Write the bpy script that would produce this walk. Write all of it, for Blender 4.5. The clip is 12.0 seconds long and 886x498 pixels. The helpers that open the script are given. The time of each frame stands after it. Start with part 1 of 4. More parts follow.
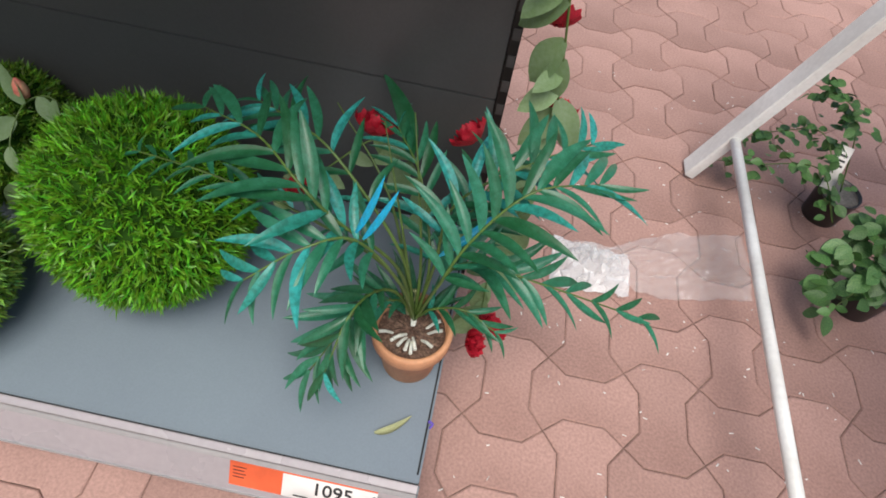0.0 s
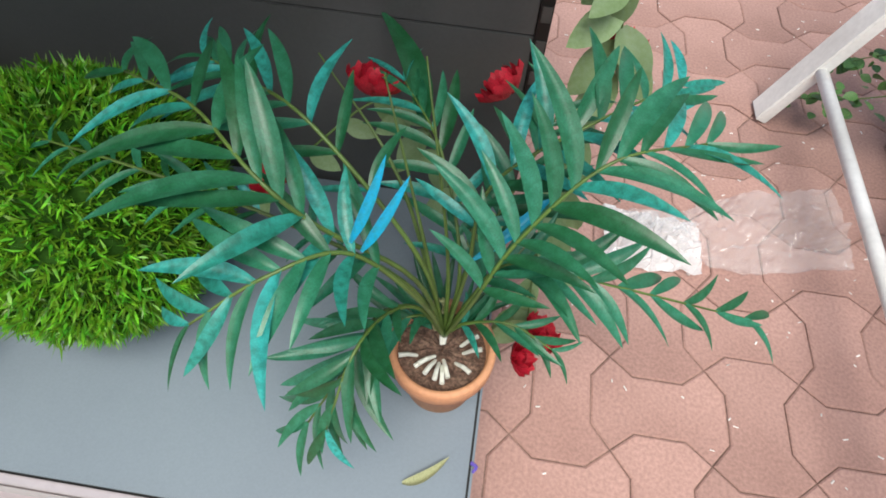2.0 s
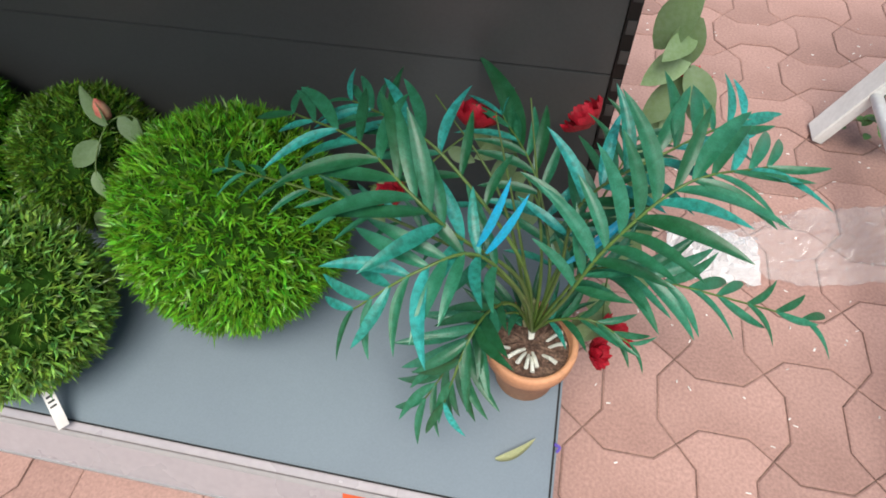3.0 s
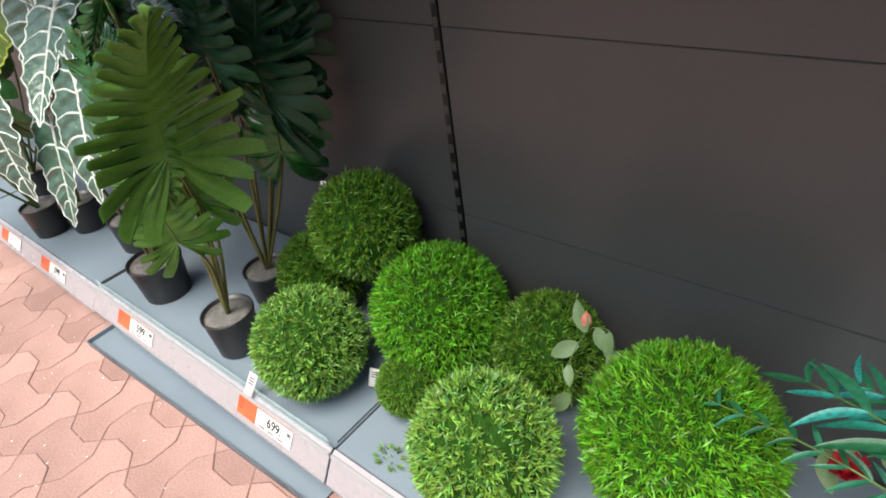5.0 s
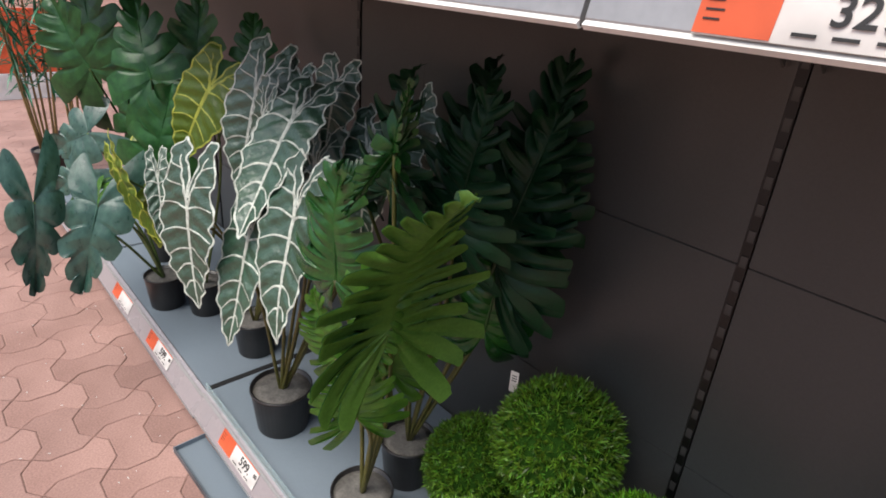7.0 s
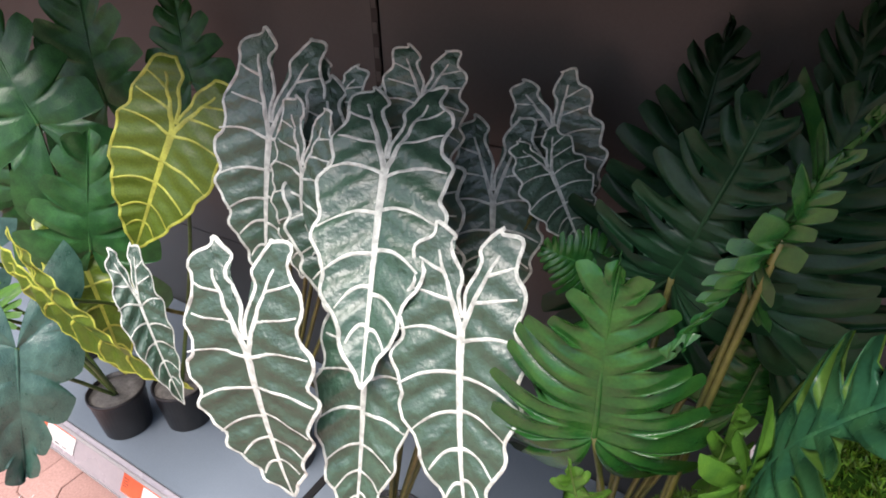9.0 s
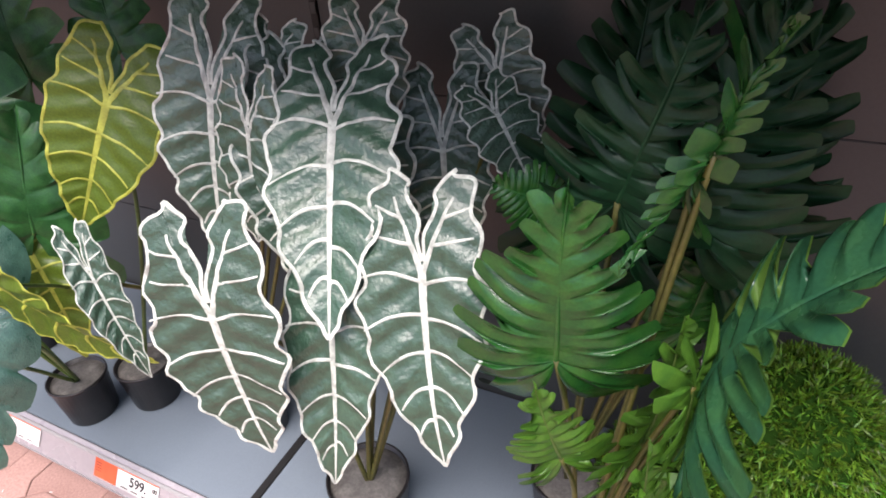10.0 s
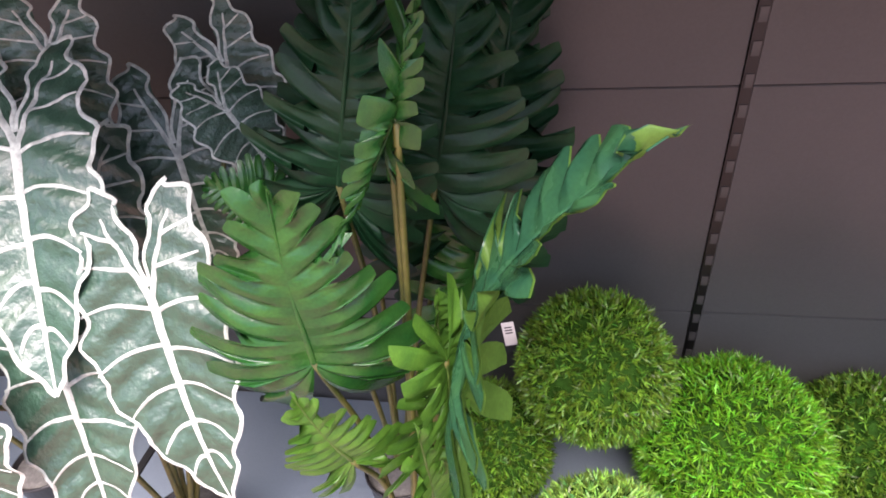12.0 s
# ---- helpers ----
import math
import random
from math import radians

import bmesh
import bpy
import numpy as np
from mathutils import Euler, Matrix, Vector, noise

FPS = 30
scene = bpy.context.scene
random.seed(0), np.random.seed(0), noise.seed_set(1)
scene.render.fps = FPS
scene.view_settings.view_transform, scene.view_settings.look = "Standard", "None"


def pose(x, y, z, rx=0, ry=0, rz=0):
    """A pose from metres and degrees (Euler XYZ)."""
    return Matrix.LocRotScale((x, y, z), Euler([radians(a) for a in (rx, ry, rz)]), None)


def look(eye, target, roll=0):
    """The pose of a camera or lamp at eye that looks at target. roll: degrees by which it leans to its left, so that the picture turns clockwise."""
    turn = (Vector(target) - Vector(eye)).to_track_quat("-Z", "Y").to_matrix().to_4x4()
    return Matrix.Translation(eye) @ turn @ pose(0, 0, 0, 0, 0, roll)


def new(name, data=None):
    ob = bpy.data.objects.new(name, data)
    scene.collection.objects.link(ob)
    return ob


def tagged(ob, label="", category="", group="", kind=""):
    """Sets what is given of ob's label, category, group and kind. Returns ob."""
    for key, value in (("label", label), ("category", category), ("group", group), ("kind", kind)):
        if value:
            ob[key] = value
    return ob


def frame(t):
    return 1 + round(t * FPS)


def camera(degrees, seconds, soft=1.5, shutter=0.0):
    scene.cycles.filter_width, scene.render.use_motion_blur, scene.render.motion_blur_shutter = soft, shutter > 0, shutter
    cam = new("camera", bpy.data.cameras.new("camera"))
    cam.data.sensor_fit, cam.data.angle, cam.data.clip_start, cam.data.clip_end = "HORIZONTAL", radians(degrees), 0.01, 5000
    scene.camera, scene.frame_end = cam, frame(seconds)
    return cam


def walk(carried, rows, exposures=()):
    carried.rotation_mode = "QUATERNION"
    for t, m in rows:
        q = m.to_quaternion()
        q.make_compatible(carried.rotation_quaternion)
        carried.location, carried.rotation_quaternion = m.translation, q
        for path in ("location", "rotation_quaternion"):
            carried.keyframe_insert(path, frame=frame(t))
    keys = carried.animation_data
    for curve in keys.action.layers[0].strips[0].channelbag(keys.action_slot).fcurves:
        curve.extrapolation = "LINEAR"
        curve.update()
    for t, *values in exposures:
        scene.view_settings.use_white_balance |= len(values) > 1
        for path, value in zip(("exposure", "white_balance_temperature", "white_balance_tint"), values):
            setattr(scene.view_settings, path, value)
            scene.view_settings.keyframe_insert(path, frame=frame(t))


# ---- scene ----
cam = camera(73.4, 12.0, soft=1.75)
ROWS = [
    (0.0, -0.022, -0.271, 1.202, 36.38, -6.10, 10.37),
    (0.5, -0.018, -0.201, 1.100, 34.11, -7.22, 14.05),
    (1.0, -0.058, -0.112, 1.018, 33.19, -6.09, 13.15),
    (1.5, -0.052, -0.088, 1.008, 32.98, -4.18, 10.89),
    (2.0, -0.047, -0.092, 1.024, 32.96, -2.16, 8.61),
    (2.5, -0.079, -0.121, 1.058, 33.68, -0.63, 8.81),
    (2.7, -0.088, -0.142, 1.087, 34.12, 0.42, 9.91),
    (4.3, -0.233, -0.404, 1.273, 44.37, 3.78, 19.26),
    (4.5, -0.261, -0.400, 1.306, 48.33, 6.19, 25.77),
    (4.7, -0.293, -0.401, 1.337, 51.81, 7.28, 32.68),
    (5.0, -0.378, -0.437, 1.352, 54.86, 7.23, 38.47),
    (5.5, -0.461, -0.453, 1.392, 56.89, 4.99, 43.13),
    (6.0, -0.545, -0.516, 1.445, 61.15, 1.50, 45.99),
    (6.5, -0.660, -0.558, 1.470, 64.05, -2.13, 48.00),
    (7.0, -0.899, -0.501, 1.458, 64.91, -4.05, 49.06),
    (7.1, -0.950, -0.495, 1.463, 65.30, -3.89, 49.00),
    (7.5, -1.161, -0.467, 1.487, 65.18, -3.59, 46.75),
    (7.7, -1.280, -0.450, 1.482, 65.21, -2.84, 44.77),
    (9.3, -1.712, -0.469, 1.443, 57.94, 1.41, 30.14),
    (9.5, -1.703, -0.483, 1.447, 57.05, 1.32, 29.65),
    (10.0, -1.686, -0.486, 1.431, 55.89, 3.30, 25.36),
    (10.5, -1.640, -0.418, 1.413, 55.21, 2.65, 18.09),
    (11.0, -1.598, -0.393, 1.419, 54.81, 4.33, 12.55),
    (11.5, -1.563, -0.382, 1.412, 54.47, 5.28, 9.54),
    (12.0, -1.544, -0.395, 1.390, 54.03, 4.87, 9.25),
]

EXPOSURES = [(0.0, 0.2, 6500, 7), (0.5, 0.22, 6500, 6), (1.5, 0.47, 6500, 5), (2.7, 0.45, 6500, 5), (4.3, 0.7, 6500, 6), (5.0, 0.95, 6500, 5), (5.5, 0.95, 6550, 4), (6.0, 0.6, 6550, 6), (6.5, 0.35, 6500, 8), (7.5, 0.3, 6500, 10),
             (9.3, 1.0, 6450, 17), (10.0, 0.97, 6450, 18), (10.5, 1.32, 6450, 21), (11.0, 1.55, 6450, 24), (12.0, 1.6, 6450, 25)]
walk(cam, [(t, pose(x, y, z, rx, ry, rz)) for t, x, y, z, rx, ry, rz in ROWS], EXPOSURES)

# ---- light: bright overcast daylight from the open aisle ----
world = bpy.data.worlds.new("world")
scene.world = world
world.use_nodes = True
wn = world.node_tree
sky = wn.nodes.new("ShaderNodeTexSky")
sky.sky_type, sky.sun_disc = "NISHITA", False
sky.sun_elevation, sky.sun_rotation = radians(66), radians(196)
sky.dust_density = 4.0
bg = wn.nodes["Background"]
wn.links.new(sky.outputs[0], bg.inputs[0])
bg.inputs[1].default_value = 0.13
sun = new("sun", bpy.data.lights.new("sun", "SUN"))
sun.data.energy, sun.data.angle, sun.data.color = 2.7, radians(38), (1.0, 0.96, 0.92)
sun.matrix_world = look((0.42, -1.55, 3.6), (0, 0, 0))


# ---- materials ----
def mat(name, base, rough=0.5, metal=0.0, var=0.15, scale=8.0, fine=60.0, bump=0.0, second=None,
        rnd=0.0, island=0.0, translucent=0.0, coat=0.0, hue=0.0, spec=0.5):
    m = bpy.data.materials.new(name)
    m.use_nodes = True
    n, l = m.node_tree.nodes, m.node_tree.links
    b = n["Principled BSDF"]
    b.inputs["Roughness"].default_value, b.inputs["Metallic"].default_value = rough, metal
    b.inputs["Specular IOR Level"].default_value = spec
    b.inputs["Coat Weight"].default_value = coat
    tc = n.new("ShaderNodeTexCoord")
    big, small = n.new("ShaderNodeTexNoise"), n.new("ShaderNodeTexNoise")
    big.inputs["Scale"].default_value, small.inputs["Scale"].default_value = scale, fine
    big.inputs["Detail"].default_value, small.inputs["Detail"].default_value = 4, 3
    for t in (big, small):
        l.new(tc.outputs["Object"], t.inputs["Vector"])
    mix = n.new("ShaderNodeMix")
    mix.data_type = "RGBA"
    mix.inputs["A"].default_value = (*base, 1)
    mix.inputs["B"].default_value = (*(second or [c * 0.6 for c in base]), 1)
    ramp = n.new("ShaderNodeMapRange")
    ramp.inputs["From Min"].default_value, ramp.inputs["From Max"].default_value = 0.4, 0.65
    l.new(big.outputs["Fac"], ramp.inputs["Value"])
    l.new(ramp.outputs[0], mix.inputs["Factor"])
    hsv = n.new("ShaderNodeHueSaturation")
    l.new(mix.outputs["Result"], hsv.inputs["Color"])
    val = n.new("ShaderNodeMapRange")
    val.inputs["From Min"].default_value, val.inputs["From Max"].default_value = 0.3, 0.7
    val.inputs["To Min"].default_value, val.inputs["To Max"].default_value = 1 - var, 1 + var
    l.new(small.outputs["Fac"], val.inputs["Value"])
    v = val.outputs[0]
    source = None
    if rnd:
        source, amount = n.new("ShaderNodeObjectInfo").outputs["Random"], rnd
    if island:
        source, amount = n.new("ShaderNodeNewGeometry").outputs["Random Per Island"], island
    if source:
        r = n.new("ShaderNodeMapRange")
        r.inputs["To Min"].default_value, r.inputs["To Max"].default_value = 1 - amount, 1 + amount
        l.new(source, r.inputs["Value"])
        mu = n.new("ShaderNodeMath")
        mu.operation = "MULTIPLY"
        l.new(v, mu.inputs[0])
        l.new(r.outputs[0], mu.inputs[1])
        v = mu.outputs[0]
        if hue:
            h = n.new("ShaderNodeMapRange")
            h.inputs["To Min"].default_value, h.inputs["To Max"].default_value = 0.5 - hue, 0.5 + hue
            l.new(source, h.inputs["Value"])
            l.new(h.outputs[0], hsv.inputs["Hue"])
    l.new(v, hsv.inputs["Value"])
    l.new(hsv.outputs[0], b.inputs["Base Color"])
    rr = n.new("ShaderNodeMapRange")
    rr.inputs["To Min"].default_value, rr.inputs["To Max"].default_value = max(rough - 0.1, 0.02), min(rough + 0.1, 1)
    l.new(big.outputs["Fac"], rr.inputs["Value"])
    l.new(rr.outputs[0], b.inputs["Roughness"])
    if bump:
        bp = n.new("ShaderNodeBump")
        bp.inputs["Strength"].default_value, bp.inputs["Distance"].default_value = bump, 0.004
        l.new(small.outputs["Fac"], bp.inputs["Height"])
        l.new(bp.outputs[0], b.inputs["Normal"])
    if translucent:
        tr, ms = n.new("ShaderNodeBsdfTranslucent"), n.new("ShaderNodeMixShader")
        l.new(hsv.outputs[0], tr.inputs["Color"])
        ms.inputs[0].default_value = translucent
        l.new(b.outputs[0], ms.inputs[1])
        l.new(tr.outputs[0], ms.inputs[2])
        l.new(ms.outputs[0], n["Material Output"].inputs["Surface"])
    return m


def clear(name, tint, rough, transparent):
    """Clear plastic film: mostly see-through with a glossy surface."""
    m = bpy.data.materials.new(name)
    m.use_nodes = True
    n, l = m.node_tree.nodes, m.node_tree.links
    gl, tr, ms, fr = (n.new(k) for k in ("ShaderNodeBsdfPrincipled", "ShaderNodeBsdfTransparent", "ShaderNodeMixShader", "ShaderNodeTexNoise"))
    gl.inputs["Base Color"].default_value = (*tint, 1)
    gl.inputs["Roughness"].default_value = rough
    fr.inputs["Scale"].default_value = 25
    mr = n.new("ShaderNodeMapRange")
    mr.inputs["To Min"].default_value, mr.inputs["To Max"].default_value = transparent + 0.08, transparent - 0.08
    l.new(fr.outputs["Fac"], mr.inputs["Value"])
    l.new(mr.outputs[0], ms.inputs[0])
    l.new(gl.outputs[0], ms.inputs[1])
    l.new(tr.outputs[0], ms.inputs[2])
    l.new(ms.outputs[0], n["Material Output"].inputs["Surface"])
    return m


M_PAVER = mat("red_paver", (0.375, 0.225, 0.19), 0.85, 0, 0.16, 2.5, 160, 0.3, (0.29, 0.168, 0.14), rnd=0.1)
M_JOINT = mat("joint_sand", (0.24, 0.15, 0.12), 0.95, 0, 0.3, 12, 120, 0.3)
M_DECK = mat("grey_blue_metal", (0.185, 0.225, 0.26), 0.42, 0.0, 0.04, 2.5, 300, 0.03, (0.165, 0.2, 0.235))
M_PANEL = mat("dark_metal_panel", (0.068, 0.069, 0.067), 0.32, 0.0, 0.05, 1.8, 220, 0.02, (0.058, 0.060, 0.059), spec=0.36)
M_SLOT = mat("black_slot", (0.006, 0.006, 0.006), 0.7)
M_UPR = mat("upright_metal", (0.008, 0.008, 0.008), 0.4, 0.2)
M_UPRL = mat("bare_steel", (0.08, 0.077, 0.074), 0.5, 0.3)
M_RAIL = mat("grey_plastic_rail", (0.34, 0.31, 0.32), 0.28, 0.1, 0.05, 6, 80, 0, (0.36, 0.32, 0.33))
M_RAILW = mat("pale_plastic_rail", (0.40, 0.40, 0.40), 0.2, 0.3, 0.05, 6, 80, 0, (0.36, 0.36, 0.36))
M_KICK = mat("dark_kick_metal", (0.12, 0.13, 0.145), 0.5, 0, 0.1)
M_LIP = clear("clear_lip", (0.55, 0.75, 0.75), 0.12, 0.72)
M_FILM = clear("clear_film", (0.85, 0.85, 0.85), 0.04, 0.80)
M_NECK = clear("crumpled_film", (0.85, 0.86, 0.87), 0.07, 0.5)
M_LABEL = mat("label_paper", (0.8, 0.76, 0.72), 0.6, 0, 0.03)
M_ORANGE = mat("label_orange", (0.75, 0.12, 0.04), 0.55, 0, 0.04)
M_INK = mat("ink", (0.02, 0.02, 0.02), 0.6)
M_WHITE = mat("white_paint", (0.82, 0.82, 0.8), 0.4, 0, 0.05, 5, 90, 0.05, (0.64, 0.63, 0.6))
M_TERRA = mat("terracotta", (0.55, 0.27, 0.14), 0.7, 0, 0.1, 14, 140, 0.12, (0.48, 0.22, 0.11))
M_SOIL = mat("soil", (0.09, 0.05, 0.035), 0.95, 0, 0.6, 90, 260, 0.9, (0.16, 0.1, 0.07))
M_POT = mat("black_plastic_pot", (0.022, 0.02, 0.02), 0.35, 0, 0.1, 10, 120, 0.03)
M_CEM = mat("grey_pot_filling", (0.16, 0.15, 0.135), 0.9, 0, 0.2, 30, 150, 0.3)
M_GRASS = mat("artificial_grass", (0.20, 0.455, 0.025), 0.4, 0, 0.1, 14, 90, 0, (0.07, 0.26, 0.015), island=0.6, translucent=0.3, hue=0.02)
M_GRASSD = mat("artificial_boxwood", (0.17, 0.30, 0.025), 0.4, 0, 0.1, 14, 90, 0, (0.06, 0.17, 0.02), island=0.6, translucent=0.25, hue=0.02)
M_GRASSP = mat("artificial_boxwood_pale", (0.27, 0.44, 0.06), 0.4, 0, 0.1, 12, 90, 0, (0.09, 0.24, 0.06), island=0.6, translucent=0.25, hue=0.02)
# near-black matte green: shade between the blades, put into the core's colour
M_CORE_SHADE = mat("foliage_core_shade", (0.025, 0.07, 0.01), 1.0, spec=0.0)
M_PALM = mat("palm_leaf", (0.018, 0.12, 0.052), 0.33, 0, 0.18, 9, 70, 0.1, (0.03, 0.165, 0.085), rnd=0.35, translucent=0.15, hue=0.02)
M_TEAL = mat("palm_leaf_teal", (0.035, 0.30, 0.25), 0.35, 0, 0.15, 12, 70, 0.1, (0.02, 0.17, 0.13), rnd=0.25, translucent=0.15, hue=0.02)
M_BLUE = mat("palm_leaf_blue", (0.01, 0.36, 0.6), 0.38, 0, 0.1, 12, 70, 0.1, (0.02, 0.3, 0.42), translucent=0.15)
M_STEM = mat("green_stem", (0.10, 0.17, 0.035), 0.45, 0, 0.15, 12, 90, 0.1)
M_OLIVE = mat("olive_stem", (0.12, 0.11, 0.025), 0.45, 0, 0.2, 12, 90, 0.1, (0.07, 0.08, 0.02))
M_WSTUB = mat("white_plastic_stub", (0.7, 0.7, 0.62), 0.5)
M_SELL = mat("selloum_leaf", (0.012, 0.07, 0.014), 0.22, 0, 0.12, 7, 60, 0.15, (0.024, 0.095, 0.015), rnd=0.2, translucent=0.08)
M_UNDER = mat("selloum_underside", (0.13, 0.27, 0.04), 0.5, 0, 0.12, 7, 60, 0.2, (0.10, 0.22, 0.03), translucent=0.4)
M_SELLL = mat("selloum_leaf_light", (0.09, 0.22, 0.025), 0.34, 0, 0.12, 7, 60, 0.15, (0.055, 0.16, 0.02), rnd=0.15, translucent=0.25)
M_SELLC = mat("selloum_leaf_teal", (0.03, 0.125, 0.06), 0.27, 0, 0.12, 7, 60, 0.15, (0.05, 0.17, 0.06), rnd=0.1, translucent=0.3)
# darker, duller copy of the selloum green: the upper shelf's shade in its colour
M_SELL_SHADE = mat("selloum_leaf_shade", (0.006, 0.036, 0.013), 0.45, 0, 0.12, 7, 60, 0.15, (0.01, 0.05, 0.018), rnd=0.2, translucent=0.08, spec=0.3)
M_ALO = mat("alocasia_leaf", (0.03, 0.078, 0.046), 0.4, 0, 0.15, 16, 26, 0.7, (0.04, 0.095, 0.057), rnd=0.15, translucent=0.05, coat=0.06, spec=1.0)
M_VEIN = mat("white_vein", (0.62, 0.66, 0.58), 0.5, 0, 0.1, 20, 120)
M_YALO = mat("yellow_green_leaf", (0.12, 0.19, 0.02), 0.35, 0, 0.15, 14, 70, 0.2, (0.11, 0.18, 0.02), rnd=0.1, translucent=0.3)
M_YVEIN = mat("yellow_vein", (0.42, 0.46, 0.06), 0.5)
M_MONS = mat("monstera_leaf", (0.02, 0.09, 0.024), 0.35, 0, 0.15, 8, 70, 0.2, (0.035, 0.14, 0.034), rnd=0.2, translucent=0.15)
M_BLUEG = mat("blue_green_leaf", (0.03, 0.088, 0.064), 0.3, 0, 0.15, 10, 70, 0.3, (0.055, 0.135, 0.10), rnd=0.15, translucent=0.05, coat=0.1, spec=0.8)
M_ROSE = mat("red_petal", (0.55, 0.012, 0.035), 0.55, 0, 0.15, 20, 120, 0.15, (0.33, 0.006, 0.02), translucent=0.2)
M_BUD = mat("pink_bud", (0.62, 0.16, 0.12), 0.6, 0, 0.15, 30, 100, 0, (0.6, 0.45, 0.25))
M_PALE = mat("pale_rose_leaf", (0.19, 0.29, 0.12), 0.5, 0, 0.12, 12, 90, 0.15, (0.22, 0.32, 0.16), rnd=0.2, translucent=0.25)
M_IVY = mat("ivy_leaf", (0.05, 0.14, 0.035), 0.45, 0, 0.2, 20, 90, 0.1, (0.12, 0.24, 0.07), rnd=0.3, translucent=0.15)
M_CANE = mat("bamboo_cane", (0.3, 0.2, 0.07), 0.5, 0, 0.2)
M_DRY = mat("dried_leaf", (0.42, 0.42, 0.24), 0.7, 0, 0.3, 90, 200, 0.4, (0.16, 0.19, 0.07))
M_GROUND = mat("far_ground", (0.36, 0.19, 0.145), 0.9, 0, 0.15, 2, 90, 0.2)


# ---- mesh helpers ----
def mesh_of(name, verts, faces, material, smooth=True):
    me = bpy.data.meshes.new(name)
    me.from_pydata([tuple(map(float, v)) for v in verts], [], [tuple(map(int, q)) for q in faces])
    me.materials.append(material)
    if smooth:
        me.shade_smooth()
    me.update()
    return me


def child(name, me, parent, m=None, label=""):
    ob = new(name, me)
    ob.parent = parent
    if m is not None:
        ob.matrix_basis = m
    return tagged(ob, label)


def part(name, bm, material, parent, label="", smooth=False):
    me = bpy.data.meshes.new(name)
    bm.to_mesh(me)
    bm.free()
    me.materials.append(material)
    if smooth:
        me.shade_smooth()
    ob = new(name, me)
    if parent is not None:
        ob.parent = parent
    return tagged(ob, label)


def box(x0, x1, y0, y1, z0, z1, bevel=0.0):
    bm = bmesh.new()
    bmesh.ops.create_cube(bm, size=1)
    for v in bm.verts:
        v.co = ((x0 + x1) / 2 + v.co.x * (x1 - x0), (y0 + y1) / 2 + v.co.y * (y1 - y0), (z0 + z1) / 2 + v.co.z * (z1 - z0))
    if bevel:
        bmesh.ops.bevel(bm, geom=bm.edges[:], offset=bevel, segments=2, affect="EDGES")
    return bm


def prism(profile, x0, x1):
    """A (y, z) outline drawn along x."""
    bm = bmesh.new()
    a = [bm.verts.new((x0, y, z)) for y, z in profile]
    b = [bm.verts.new((x1, y, z)) for y, z in profile]
    n = len(a)
    for i in range(n):
        bm.faces.new((a[i], a[(i + 1) % n], b[(i + 1) % n], b[i]))
    bm.faces.new(a[::-1])
    bm.faces.new(b)
    bmesh.ops.recalc_face_normals(bm, faces=bm.faces[:])
    return bm


def empty(name, at, label, category, group="", kind=""):
    ob = new(name)
    ob.location = at
    return tagged(ob, label, category, group, kind)


def curve_points(ctrl, n):
    """A smooth line (Catmull-Rom) through the control points."""
    c = [Vector(p) for p in ctrl]
    c = [2 * c[0] - c[1]] + c + [2 * c[-1] - c[-2]]
    out = []
    for i in range(n + 1):
        u = i / n * (len(c) - 3)
        k = min(int(u), len(c) - 4)
        s = u - k
        p0, p1, p2, p3 = c[k:k + 4]
        out.append(0.5 * ((2 * p1) + (p2 - p0) * s + (2 * p0 - 5 * p1 + 4 * p2 - p3) * s * s + (3 * p1 - p0 - 3 * p2 + p3) * s ** 3))
    return out


def tube(points, r0, r1, sides=6):
    bm = bmesh.new()
    rings = []
    n = len(points)
    for i, p in enumerate(points):
        d = (points[min(i + 1, n - 1)] - points[max(i - 1, 0)]).normalized()
        a = d.orthogonal().normalized() if abs(d.x) > 0.95 else d.cross(Vector((1, 0, 0))).normalized()
        b = d.cross(a)
        r = r0 + (r1 - r0) * i / max(n - 1, 1)
        rings.append([bm.verts.new(p + (a * math.cos(q) + b * math.sin(q)) * r) for q in [2 * math.pi * k / sides for k in range(sides)]])
    for u, v in zip(rings, rings[1:]):
        for k in range(sides):
            bm.faces.new((u[k], u[(k + 1) % sides], v[(k + 1) % sides], v[k]))
    bm.faces.new(rings[0][::-1])
    bm.faces.new(rings[-1])
    bmesh.ops.recalc_face_normals(bm, faces=bm.faces[:])
    return bm


def lathe(profile, sides=40):
    bm = bmesh.new()
    rings = [[bm.verts.new((r * math.cos(2 * math.pi * k / sides), r * math.sin(2 * math.pi * k / sides), z)) for k in range(sides)] for r, z in profile]
    for u, v in zip(rings, rings[1:]):
        for k in range(sides):
            bm.faces.new((u[k], u[(k + 1) % sides], v[(k + 1) % sides], v[k]))
    bm.faces.new(rings[0][::-1])
    bm.faces.new(rings[-1])
    bmesh.ops.recalc_face_normals(bm, faces=bm.faces[:])
    return bm


def frame_at(origin, along, normal):
    """A pose whose -y axis runs along, with z as near to normal as can be."""
    y = -Vector(along).normalized()
    n = Vector(normal)
    z = (n - n.dot(y) * y).normalized()
    x = y.cross(z)
    return Matrix.Translation(origin) @ Matrix((x, y, z)).transposed().to_4x4()


# ---- setting ----
DECK, DEPTH, BAY, LOW = 0.185, 0.57, 1.25, 0.172
BAYS = [(-1.25, 0.0, DECK), (-2.5, -1.25, DECK), (-3.75, -2.5, LOW), (-5.0, -3.75, LOW)]

ground = tagged(part("ground", box(-400, 400, -400, 400, -0.3, -0.06), M_GROUND, None), "wide reddish paved ground", "ground", kind="structure")

